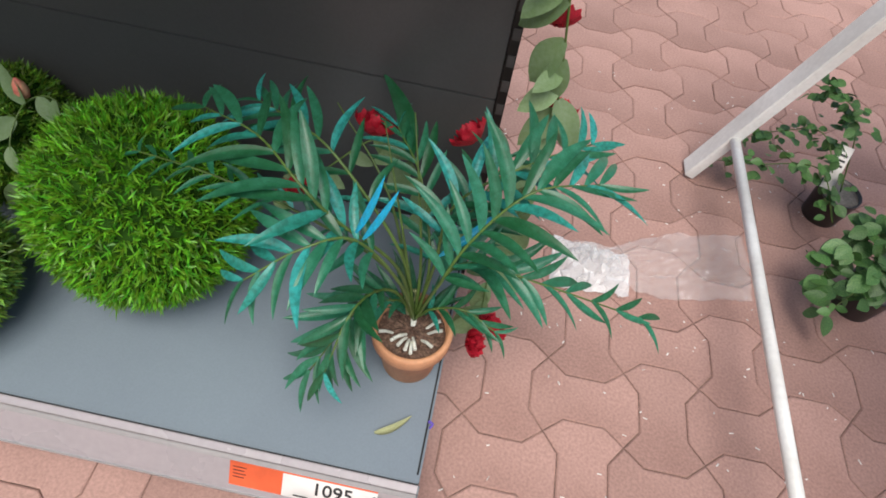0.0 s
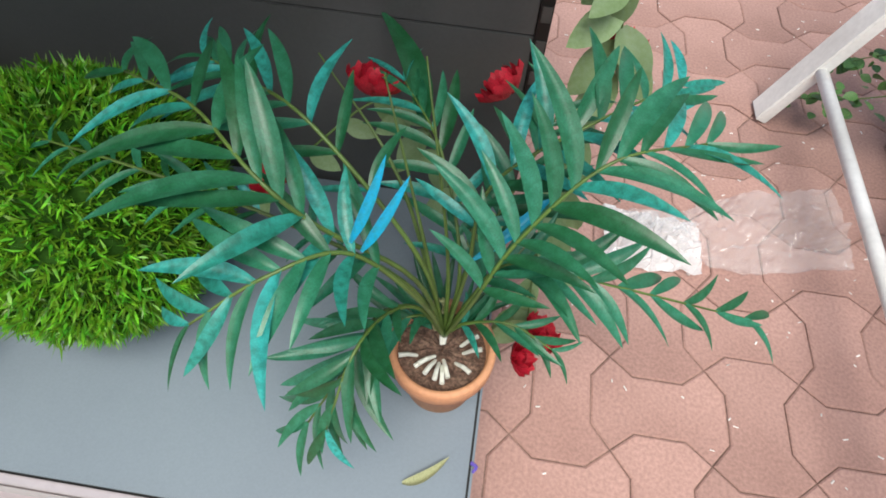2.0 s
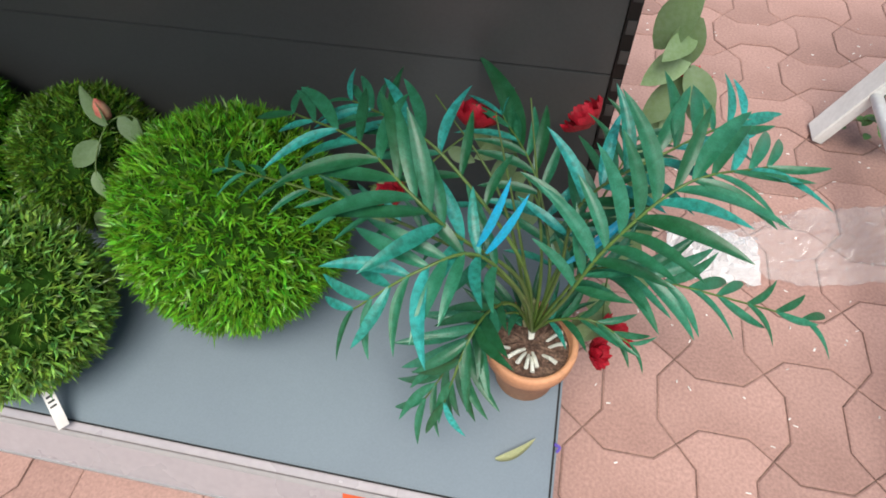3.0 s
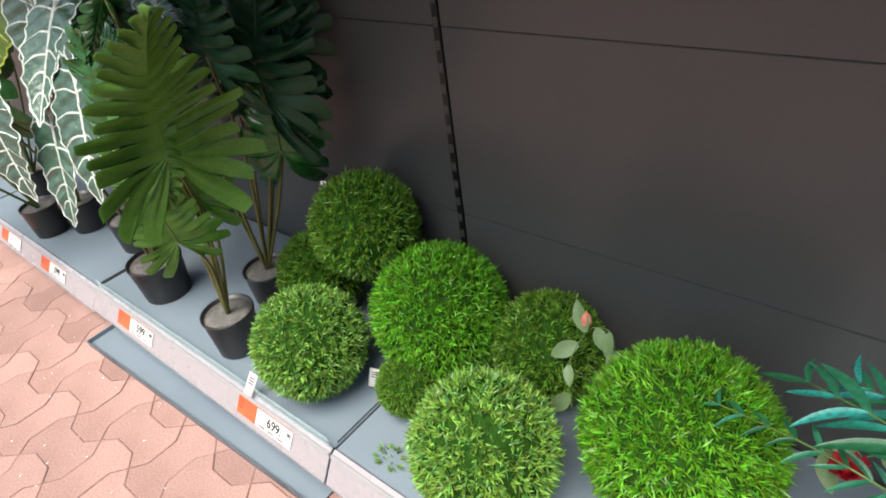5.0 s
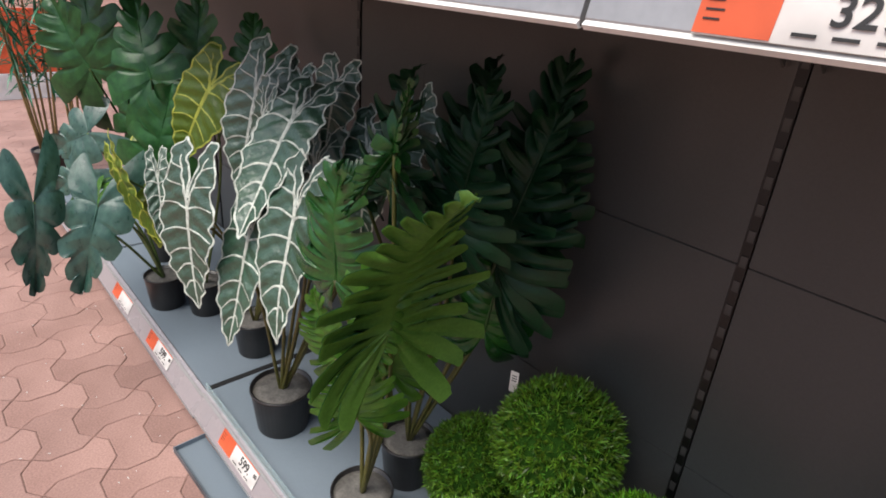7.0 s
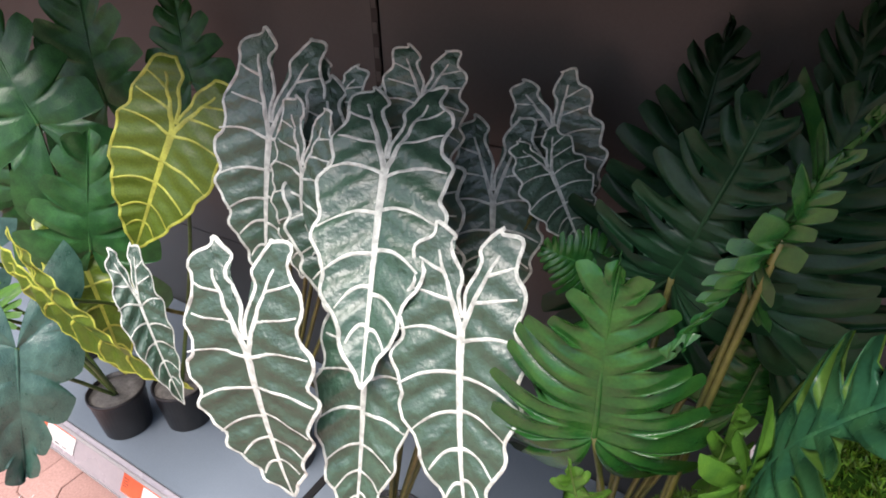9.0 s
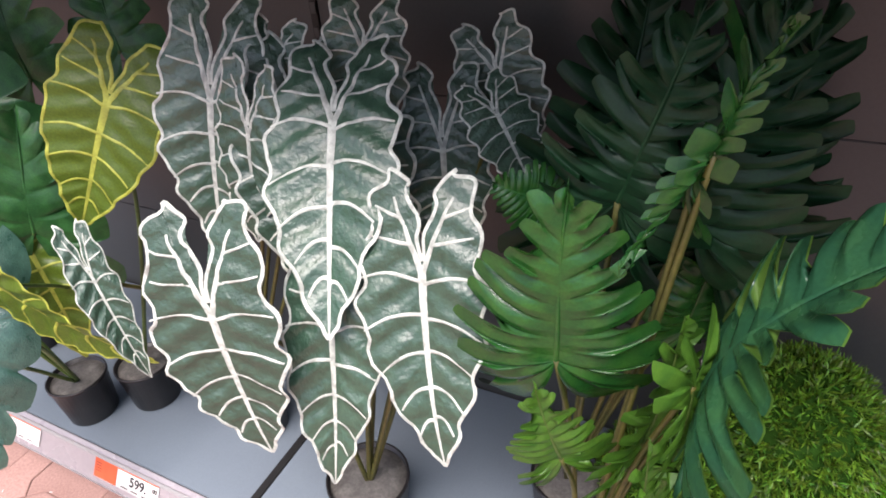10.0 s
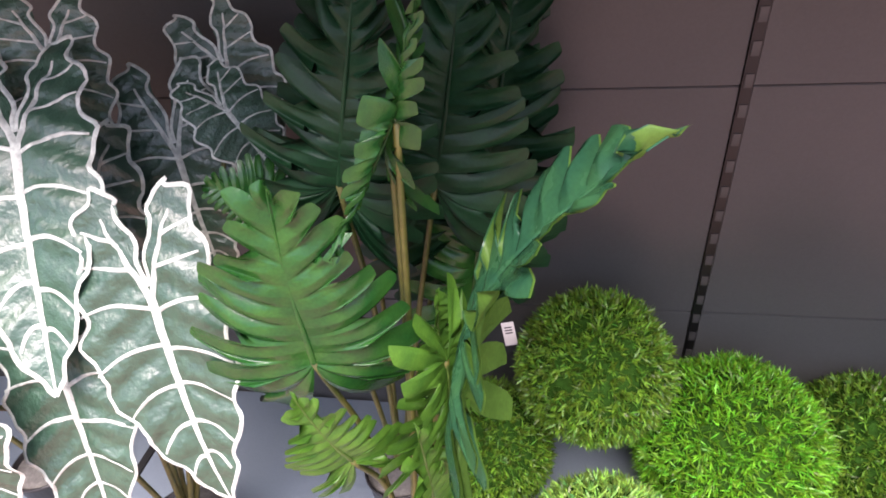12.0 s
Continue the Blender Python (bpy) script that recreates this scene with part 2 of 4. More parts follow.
# shelving: panels behind, decks, rails, kick plates
wall = empty("wall_back", (-2.5, DEPTH, 0), "dark grey metal shelving back wall", "wall", kind="structure")
for x0, x1, z in BAYS:
    for z0, z1 in ((0.0, 0.5325), (0.534, 1.0095), (1.011, 1.4875), (1.489, 1.961), (1.9625, 2.2)):
        ob = part("panel", box(x0 + 0.0095, x1 - 0.0095, DEPTH, DEPTH + 0.03, z0, z1, 0.0015), M_PANEL, wall)
        ob.matrix_parent_inverse = wall.matrix_basis.inverted()
back = part("backing", box(-5.0, 0.0, DEPTH + 0.034, DEPTH + 0.06, 0, 2.2), M_SLOT, wall)
back.matrix_parent_inverse = wall.matrix_basis.inverted()


def upright(x):
    up = empty("shelf_upright", (x, DEPTH, 0), "dark slotted steel shelf upright set in the back wall", "shelf upright", "shelf uprights")
    part("post", box(-0.0085, 0.0085, -0.004, 0.026, 0, 2.2), M_UPR, up)
    hole = box(-0.0055, 0.0068, -0.006, -0.0045, -0.011, 0.011)
    me = bpy.data.meshes.new("slot")
    hole.to_mesh(me)
    hole.free()
    me.materials.append(M_UPRL)
    for i in range(40):
        child("slot", me, up, pose(0, 0, 0.22 + i * 0.05))


for x in (0.0, -1.25, -2.5, -3.75, -5.0):
    upright(x)

RAIL = [(0.002, 0.004), (0.0, 0.004), (-0.010, -0.002), (-0.046, -0.060), (-0.052, -0.072), (-0.046, -0.074), (-0.036, -0.062), (0.002, -0.006)]


def shelf_deck(x0, x1, z):
    d = empty("base_shelf", ((x0 + x1) / 2, 0, 0), "grey-blue metal base shelf with a slanted price rail", "shelf", "base shelves")
    w = (x1 - x0) / 2
    part("deck", box(-w + 0.003, w - 0.003, 0.006, DEPTH - 0.006, z - 0.03, z, 0.002), M_DECK, d)
    part("side_seam", box(w - 0.0095, w - 0.0065, 0.02, DEPTH - 0.02, z + 0.0002, z + 0.0014), M_SLOT, d)
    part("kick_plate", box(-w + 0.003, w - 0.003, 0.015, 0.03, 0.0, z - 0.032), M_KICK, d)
    part("price_rail", prism([(y, z + q) for y, q in RAIL], -w + 0.004, w - 0.004), M_RAIL, d, "pale mauve plastic price rail")
    part("rail_ridge", prism([(-0.0125, z + 0.001), (-0.0155, z - 0.003), (-0.0185, z - 0.0075), (-0.012, z - 0.004)], -w + 0.004, w - 0.004), M_RAILW, d)
    part("rail_foot", prism([(-0.0535, z - 0.068), (-0.0535, z - 0.076), (-0.044, z - 0.076), (-0.044, z - 0.072)], -w + 0.004, w - 0.004), M_RAILW, d)
    part("gap_strip", box(-w + 0.004, w - 0.004, -0.002, 0.006, z - 0.02, z - 0.002), M_SLOT, d)
    part("end_cap", prism([(y * 1.04, z + q * 1.04) for y, q in RAIL], w - 0.004, w - 0.001), M_KICK, d)
    for s in (-1, 1):
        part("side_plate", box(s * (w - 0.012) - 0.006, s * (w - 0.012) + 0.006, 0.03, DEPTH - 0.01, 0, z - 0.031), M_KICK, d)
    return d


for b in BAYS:
    shelf_deck(*b)
strip = tagged(part("joint_strip", box(-2.52, -2.5, 0.012, 0.42, LOW + 0.001, DECK - 0.001), M_SLOT, None), "black bracket strip where two base shelves meet", "strip")

# clear lip standing along the second base shelf
lip = tagged(part("clear_lip", box(-2.49, -1.256, -0.004, -0.0015, DECK + 0.004, DECK + 0.04), M_LIP, None), "clear plastic lip along the shelf edge", "shelf lip")

# upper shelf
UP = 1.487
for x0, x1, z in BAYS:
    u = empty("upper_shelf", ((x0 + x1) / 2, 0, UP), "dark metal upper shelf with a pale glossy price rail", "shelf", "upper shelves")
    w = (x1 - x0) / 2
    part("board", box(-w + 0.004, w - 0.004, 0.012, DEPTH - 0.008, -0.04, -0.005, 0.002), M_PANEL, u)
    part("price_rail", prism([(0.01, 0.0), (0.004, 0.002), (-0.012, -0.004), (-0.026, -0.058), (-0.024, -0.066), (-0.016, -0.066), (0.01, -0.05)], -w + 0.003, w - 0.003), M_RAILW, u, "glossy pale plastic price rail")
    part("rail_ridge", prism([(-0.0145, -0.010), (-0.0205, -0.013), (-0.0205, -0.017), (-0.0165, -0.019)], -w + 0.003, w - 0.003), M_RAILW, u)
    part("rail_foot", prism([(-0.0255, -0.060), (-0.0305, -0.064), (-0.0255, -0.0685), (-0.02, -0.0665)], -w + 0.003, w - 0.003), M_WHITE, u)
    for s in (-1, 1):
        part("bracket", prism([(0.03, -0.042), (DEPTH - 0.01, -0.042), (DEPTH - 0.01, -0.13), (DEPTH - 0.06, -0.1)], s * (w - 0.03) - 0.002, s * (w - 0.03) + 0.002), M_PANEL, u)


# ---- price labels ----
def price_label(at, tilt, w, h, text, cents="00", split=0.36):
    """A paper label on a rail: orange field, then white with the price."""
    lab = empty("price_label", at, "orange and white paper price label in a rail", "price label", "price labels")
    lab.rotation_euler = (radians(tilt), 0, 0)
    part("paper", box(-w / 2, w / 2, -h / 2, h / 2, 0, 0.001), M_LABEL, lab)
    part("orange_field", box(-w / 2, -w / 2 + w * split, -h / 2 + 0.001, h / 2 - 0.001, 0.0012, 0.0018), M_ORANGE, lab)
    part("edge_line", box(-w / 2, w / 2, h / 2 - 0.003, h / 2, 0.002, 0.0024), M_ORANGE, lab)
    for i in range(4):
        part("print_line", box(-w / 2 + 0.006, -w / 2 + 0.006 + w * (0.09 - 0.012 * (i % 2)), h / 2 - 0.012 - i * 0.007, h / 2 - 0.0105 - i * 0.007, 0.0021, 0.0025), M_INK, lab)
    if text:
        for body, size, x in ((text, h * 0.68, w * 0.08), (cents, h * 0.3, w * 0.08 + h * 0.39 * len(text))):
            cu = bpy.data.curves.new("price", "FONT")
            cu.body, cu.size, cu.extrude, cu.offset = body, size, 0.0003, size * 0.012
            cu.align_x = "LEFT"
            cu.materials.append(M_INK)
            ob = new("price", cu)
            ob.parent = lab
            ob.location = (x - w * 0.02, (-h * 0.16 if size > h * 0.4 else h * 0.06), 0.0024)
    for i in range(3):
        part("print_line", box(-w / 2 + w * (split + 0.08 + 0.16 * i), -w / 2 + w * (split + 0.18 + 0.16 * i), -h / 2 + 0.006, -h / 2 + 0.0085, 0.0021, 0.0025), M_INK, lab)
    return lab


for x, z, text, w in ((-0.19, DECK, "1095.", 0.25), (-1.50, DECK, "699.", 0.23), (-2.20, DECK, "599.", 0.23), (-2.88, LOW, "599.", 0.23),
                      (-3.33, LOW, "", 0.22), (-4.1, LOW, "", 0.22)):
    price_label((x, -0.0305, z - 0.031), 58, w, 0.052, text)
for x, text, w in ((-1.74, "499.", 0.165), (-2.22, "", 0.165), (-1.06, "329.", 0.165)):
    price_label((x, -0.0232, UP - 0.038), 75.5, w, 0.044, text)


# ---- loose kick plate lying on the floor ----
lk = empty("loose_kick_plate", (-2.49, -0.124, 0.004), "dark grey metal kick plate lying on the pavers", "metal plate")
lk.rotation_euler = (0, 0, radians(2))
part("plate", box(0, 1.2, 0.0, 0.1, 0.0, 0.003), M_DECK, lk)
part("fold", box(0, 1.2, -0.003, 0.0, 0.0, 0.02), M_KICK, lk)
part("end_fold", box(-0.003, 0.0, -0.003, 0.1, 0.0, 0.02), M_DECK, lk)


# ---- foliage balls ----
def ball_mesh(name, seed, tufts, blades, length, width, material, spread):
    """Tufts of pointed blades over a unit ball."""
    rng = np.random.default_rng(seed)
    verts, faces = [], []
    for i in range(tufts):
        zz = 1 - 2 * (i + 0.5) / tufts
        ph = i * 2.399963 + rng.normal(0, 0.15)
        rr = math.sqrt(1 - zz * zz)
        n = np.array([rr * math.cos(ph), rr * math.sin(ph), zz]) + rng.normal(0, 0.02, 3)
        n /= np.linalg.norm(n)
        lean = rng.normal(0, 0.35, 3)
        base = n * (0.89 + rng.normal(0, 0.02))
        for _ in range(blades):
            d = n + lean + rng.normal(0, spread, 3)
            d /= np.linalg.norm(d)
            s = np.cross(d, rng.normal(0, 1, 3))
            s /= np.linalg.norm(s) + 1e-9
            ln = length * rng.uniform(0.65, 1.15)
            p = base + rng.normal(0, 0.012, 3)
            w = width * rng.uniform(0.7, 1.2)
            bend = rng.normal(0, 0.16, 3) * ln
            k = len(verts)
            verts += [p - s * w * 0.4, p + s * w * 0.4, p + d * ln * 0.55 + s * w + bend * 0.3, p + d * ln + bend, p + d * ln * 0.55 - s * w + bend * 0.3]
            faces += [(k, k + 1, k + 2, k + 4), (k + 4, k + 2, k + 3)]
    return mesh_of(name, verts, faces, material, smooth=False)


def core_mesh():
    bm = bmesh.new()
    # inner ball coloured dark, so gaps between tufts read as shaded depth
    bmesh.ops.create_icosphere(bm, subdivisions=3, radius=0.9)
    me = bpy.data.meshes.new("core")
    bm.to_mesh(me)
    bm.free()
    me.materials.append(M_CORE_SHADE)
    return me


CORE = core_mesh()
NEEDLE = ball_mesh("needles", 3, 3000, 8, 0.12, 0.0092, M_GRASS, 0.6)
SMALLN = ball_mesh("needles_dense", 5, 1700, 9, 0.13, 0.0125, M_GRASSD, 0.6)
PALEN = ball_mesh("needles_pale", 7, 1700, 9, 0.13, 0.0125, M_GRASSP, 0.6)
BALLS = [
    ((-0.566, 0.319, 0.188), NEEDLE, "large bright green artificial grass ball on the base shelf"),
    ((-1.198, 0.380, 0.180), NEEDLE, "large green artificial grass ball beside smaller boxwood balls"),
    ((-0.880, 0.122, 0.156), PALEN, "pale green artificial boxwood ball near the shelf edge"),
    ((-1.440, 0.140, 0.150), PALEN, "green artificial boxwood ball at the shelf edge"),
    ((-0.922, 0.445, 0.138), SMALLN, "small green artificial boxwood ball behind the others"),
    ((-1.660, 0.372, 0.135), SMALLN, "dark green artificial boxwood ball at the back"),
    ((-1.176, 0.205, 0.080), SMALLN, "small dark boxwood ball wedged under a larger one"),
]
turn = 0
for (x, y, r), leaves, label in BALLS:
    turn += 67
    b = empty("foliage_ball", (x, y, DECK + r * 0.97), label, "foliage ball", "foliage balls")
    m = pose(0, 0, 0, turn, turn * 2, turn * 3) @ Matrix.Diagonal((r, r, r, 1))
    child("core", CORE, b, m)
    tagged(child("needles", leaves, b, m), kind="stuff")
b = empty("foliage_ball", (-1.459, 0.415, 0.522), "dark green boxwood ball stacked on two other balls", "foliage ball", "foliage balls")
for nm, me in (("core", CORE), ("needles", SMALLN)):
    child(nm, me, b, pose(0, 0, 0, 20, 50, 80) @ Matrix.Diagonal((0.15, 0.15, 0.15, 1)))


def tag_paper(at, size, turn3, label):
    t = tagged(part("paper_tag", box(-size[0] / 2, size[0] / 2, -size[1] / 2, size[1] / 2, 0, 0.0012, 0.0004), M_LABEL, None), label, "tag", "paper tags")
    t.matrix_world = pose(*at, *turn3)
    for i in range(3):
        part("print_bar", box(-size[0] * 0.3, size[0] * 0.3, size[1] * (0.02 + 0.12 * i), size[1] * (0.07 + 0.12 * i), 0.0014, 0.0016), M_INK, t)


tag_paper((-1.294, 0.2, 0.222), (0.035, 0.05), (60, 0, 15), "small white paper tag on a foliage ball")
tag_paper((-0.80, 0.012, 0.212), (0.022, 0.07), (25, -20, 35), "white paper tag under a foliage ball")
tag_paper((-1.555, -0.002, 0.235), (0.026, 0.085), (75, 25, 10), "white paper tag standing at the shelf edge")
tag_paper((-1.619, 0.432, 0.58), (0.024, 0.05), (75, -10, 5), "cream paper tag on a boxwood ball")

# stray sprig
sp = empty("loose_sprig", (-1.115, 0.055, DECK), "loose green sprig lying on the base shelf", "sprig")
tagged(child("needles", ball_mesh("sprig_needles", 11, 26, 7, 0.5, 0.05, M_GRASSD, 0.4), sp, pose(0, 0, 0.012) @ Matrix.Diagonal((0.036, 0.026, 0.014, 1))), kind="stuff")


# ---- leaves ----
def lance_mesh(name, bend, fold, material, droop=0.0, n=9, w=0.085):
    """A unit-long lance leaf along -y, folded at its rib."""
    verts, faces = [], []
    for i in range(n + 1):
        s = i / n
        hw = w * math.sin(math.pi * min(s * 0.93 + 0.05, 1)) ** 0.8 * (1 - 0.25 * s) + 0.002
        if i == n:
            hw = 0.001
        x = bend * s * s
        z = -droop * s * s
        verts += [(x - hw, -s, z + hw * fold), (x - hw * 0.5, -s, z + hw * fold * 0.45), (x, -s, z), (x + hw * 0.5, -s, z + hw * fold * 0.45), (x + hw, -s, z + hw * fold)]
    for i in range(n):
        for k in range(4):
            a = i * 5 + k
            faces.append((a, a + 1, a + 6, a + 5))
    return mesh_of(name, verts, faces, material)


LANCE = {}
for key, m in (("g", M_PALM), ("t", M_TEAL), ("b", M_BLUE)):
    LANCE[key] = [lance_mesh("leaflet", bx, 0.45, m, dr, 10, 0.075) for bx, dr in ((0.14, 0.16), (-0.18, 0.25), (0.26, 0.08), (-0.1, 0.38))]


def frond(plant, ctrl, pairs, length, start=0.3, teal=0.2, up=(0, -0.25, 1), seed=0, spread=58, blue=(), thin=1.3, lift=0.15):
    """A feathered frond: a rachis with leaflets in pairs. ctrl is in world places."""
    rng = random.Random(seed)
    o = plant.location
    pts = curve_points([Vector(p) - o for p in ctrl], 30)
    f = part("frond", tube(pts, 0.0032, 0.0012, 5), M_STEM, plant, smooth=True)
    upv = Vector(up).normalized()
    for i in range(pairs):
        s = start + (1 - start) * i / (pairs - 1)
        k = min(int(s * 30), 29)
        p = pts[k].lerp(pts[k + 1], s * 30 - k)
        d = (pts[k + 1] - pts[k]).normalized()
        side = d.cross(upv).normalized()
        env = 0.55 + 0.45 * math.sin(math.pi * (0.15 + 0.75 * (s - start) / (1 - start)))
        for sg in (-1, 1):
            a = radians(spread * (1 - 0.45 * (s - start) / (1 - start)) + rng.uniform(-9, 9))
            way = d * math.cos(a) + side * sg * math.sin(a) + upv * rng.uniform(lift - 0.14, lift + 0.14)
            nrm = upv + side * sg * -0.35 + Vector((rng.uniform(-.25, .25), rng.uniform(-.25, .25), 0))
            kind = "b" if (i, sg) in blue else ("t" if rng.random() < teal else "g")
            ln = 0.93 * length * env * rng.uniform(0.85, 1.12)
            m = frame_at(p, way, nrm) @ Matrix.Diagonal((ln * thin, ln, ln, 1))
            child("leaflet", LANCE[kind][rng.randrange(4)], f, m)
    return f


def terracotta_pot(parent):
    part("pot", lathe([(0.001, 0), (0.046, 0), (0.049, 0.003), (0.060, 0.092), (0.0665, 0.094), (0.0695, 0.098), (0.0705, 0.124), (0.068, 0.128), (0.062, 0.128), (0.060, 0.124), (0.058, 0.1), (0.001, 0.1)], 48), M_TERRA, parent, "pale terracotta pot", True)
    rng = random.Random(4)
    bm = lathe([(0.001, 0.112), (0.02, 0.113), (0.04, 0.112), (0.0585, 0.109), (0.0585, 0.102), (0.001, 0.102)], 40)
    for v in bm.verts:
        v.co.z += rng.uniform(-0.003, 0.003)
    part("soil", bm, M_SOIL, parent, "dark brown crumbly filling")


palm = empty("potted_palm", (-0.068, 0.222, DECK), "artificial teal-green palm in a terracotta pot", "potted plant")
terracotta_pot(palm)
B = (-0.068, 0.24, 0.30)
frond(palm, [B, (-0.10, 0.205, 0.50), (-0.177, 0.174, 0.62), (-0.22, 0.178, 0.67), (-0.294, 0.241, 0.67), (-0.40, 0.31, 0.63)], 11, 0.115, 0.30, 0.35, seed=1)
frond(palm, [B, (-0.09, 0.19, 0.48), (-0.148, 0.164, 0.60), (-0.203, 0.12, 0.62), (-0.27, 0.092, 0.57)], 9, 0.10, 0.42, 0.45, seed=2)
frond(palm, [B, (-0.10, 0.225, 0.40), (-0.139, 0.195, 0.43), (-0.16, 0.139, 0.42), (-0.20, 0.085, 0.36)], 9, 0.10, 0.4, 0.05, seed=3, spread=40)
frond(palm, [B, (-0.10, 0.225, 0.40), (-0.13, 0.185, 0.45), (-0.15, 0.125, 0.47), (-0.17, 0.07, 0.40)], 8, 0.09, 0.4, 0.1, seed=14, spread=38)
frond(palm, [B, (-0.04, 0.215, 0.45), (-0.005, 0.231, 0.56), (0.059, 0.268, 0.64), (0.15, 0.318, 0.63)], 13, 0.12, 0.32, 0.06, seed=4)
frond(palm, [B, (-0.04, 0.25, 0.40), (-0.005, 0.265, 0.46), (0.093, 0.253, 0.47), (0.30, 0.295, 0.37)], 13, 0.10, 0.35, 0.05, seed=5, spread=38)
frond(palm, [B, (-0.05, 0.25, 0.46), (-0.038, 0.299, 0.55), (0.054, 0.34, 0.62), (0.145, 0.43, 0.60)], 11, 0.105, 0.38, 0.6, seed=6)
frond(palm, [B, (-0.11, 0.21, 0.48), (-0.22, 0.205, 0.57), (-0.356, 0.22, 0.60), (-0.54, 0.295, 0.53)], 14, 0.055, 0.35, 0.1, seed=7, thin=1.35)
frond(palm, [B, (-0.10, 0.23, 0.5), (-0.206, 0.279, 0.62), (-0.28, 0.32, 0.63), (-0.34, 0.355, 0.62)], 10, 0.095, 0.38, 0.35, seed=8)
frond(palm, [B, (-0.06, 0.28, 0.42), (-0.10, 0.38, 0.50), (-0.16, 0.47, 0.52)], 9, 0.10, 0.35, 0.05, seed=9)
frond(palm, [B, (-0.05, 0.28, 0.42), (0.0, 0.37, 0.5), (0.03, 0.45, 0.52)], 9, 0.10, 0.35, 0.15, seed=10)
frond(palm, [(-0.062, 0.245, 0.31), (-0.04, 0.24, 0.35), (0.01, 0.235, 0.375), (0.065, 0.22, 0.355)], 6, 0.075, 0.25, 0.05, seed=12, spread=35)
frond(palm, [(-0.062, 0.245, 0.31), (-0.085, 0.24, 0.35), (-0.115, 0.225, 0.37), (-0.155, 0.20, 0.35)], 5, 0.075, 0.25, 0.0, seed=13, spread=35)
for ctrl in ([B, (-0.10, 0.27, 0.46), (-0.16, 0.366, 0.62)], [B, (-0.075, 0.27, 0.46), (-0.119, 0.375, 0.64)], [B, (-0.14, 0.33, 0.5), (-0.25, 0.43, 0.58)]):
    part("spear", tube(curve_points([Vector(p) - palm.location for p in ctrl], 10), 0.0035, 0.001, 6), M_STEM, palm, smooth=True)
child("spear_leaf", LANCE["g"][2], palm, frame_at(Vector((-0.128, 0.42, 0.50)) - palm.location, (-0.02, 0.14, 0.05), (0, -0.4, 1)) @ Matrix.Diagonal((0.24, 0.17, 0.17, 1)))
rng = random.Random(21)
for i in range(12):
    a = rng.uniform(3.0, 6.4) if i % 4 else rng.uniform(0, 3)
    r = rng.uniform(0.010, 0.034)
    p = Vector((math.cos(a) * r, math.sin(a) * r - 0.004, 0.112))
    q = p + Vector((math.cos(a) * 0.024, math.sin(a) * 0.028, rng.uniform(0.004, 0.018)))
    part("white_stub", tube([p, (p + q) / 2 + Vector((0, 0, 0.004)), q], 0.0024, 0.0034, 7), M_WSTUB, palm, "cut white plastic stub")
part("yellow_curl", tube(curve_points([(-0.012, 0.02, 0.13), (-0.02, 0.03, 0.17), (-0.008, 0.035, 0.185), (-0.004, 0.03, 0.165), (-0.014, 0.028, 0.16)], 14), 0.004, 0.003, 6), M_DRY, palm, "pale yellow curled sheath", True)

for p, q in (((-0.150, 0.172, 0.605), (-0.116, 0.195, 0.68)), ((-0.140, 0.168, 0.60), (-0.098, 0.185, 0.67)), ((-0.045, 0.24, 0.5), (0.04, 0.29, 0.56))):
    d = Vector(q) - Vector(p)
    child("leaflet", LANCE["b"][0], palm, frame_at(Vector(p) - palm.location, d, (0.2, -0.5, 0.8)) @ Matrix.Diagonal((d.length * 0.8, d.length, d.length, 1)), "bright blue leaflet")

rng = random.Random(22)
for i in range(14):
    a = rng.uniform(0.1, 3.0)
    p = Vector((math.cos(a) * 0.018, math.sin(a) * 0.018 + 0.022, 0.118))
    w = Vector((math.cos(a), math.sin(a), rng.uniform(0.4, 1.6)))
    ln = rng.uniform(0.06, 0.115)
    child("short_leaf", LANCE["g"][i % 4], palm, frame_at(p, w, (0, -0.3, 1)) @ Matrix.Diagonal((ln * 0.8, ln, ln, 1)))

dl = tagged(new("dried_leaf", lance_mesh("dried_leaf", 0.35, 1.2, M_DRY, -0.1)), "dried yellow-green leaf lying on the base shelf", "leaf")
dl.matrix_world = frame_at((-0.095, 0.072, DECK + 0.004), (1, 0.12, 0.02), (0, 0.1, 1)) @ Matrix.Diagonal((0.10, 0.062, 0.06, 1))
pp = tagged(part("purple_scrap", tube(curve_points([(-0.007, 0.112, DECK + 0.004), (0.0, 0.107, DECK + 0.007), (-0.004, 0.1, DECK + 0.003)], 6), 0.003, 0.002, 5), mat("purple", (0.12, 0.08, 0.4), 0.6), None), "tiny purple scrap at the shelf edge", "scrap")


# ---- roses ----
def petal(name, material):
    verts, faces = [], []
    n = 6
    for i in range(n + 1):
        for k in range(n + 1):
            u, v = i / n, k / n * 2 - 1
            w = 0.55 * math.sin(math.pi * (0.12 + 0.8 * u)) ** 0.6
            verts.append((v * w, -u, 0.35 * u * u + 0.25 * v * v * u + 0.06 * math.sin(7 * v + 3 * u)))
    for i in range(n):
        for k in range(n):
            a = i * (n + 1) + k
            faces.append((a, a + 1, a + n + 2, a + n + 1))
    return mesh_of(name, verts, faces, material)


PETAL = petal("petal", M_ROSE)
ROSELEAF = lance_mesh("rose_leaf", 0.05, 0.25, M_PALE, 0.2, 9, 0.3)


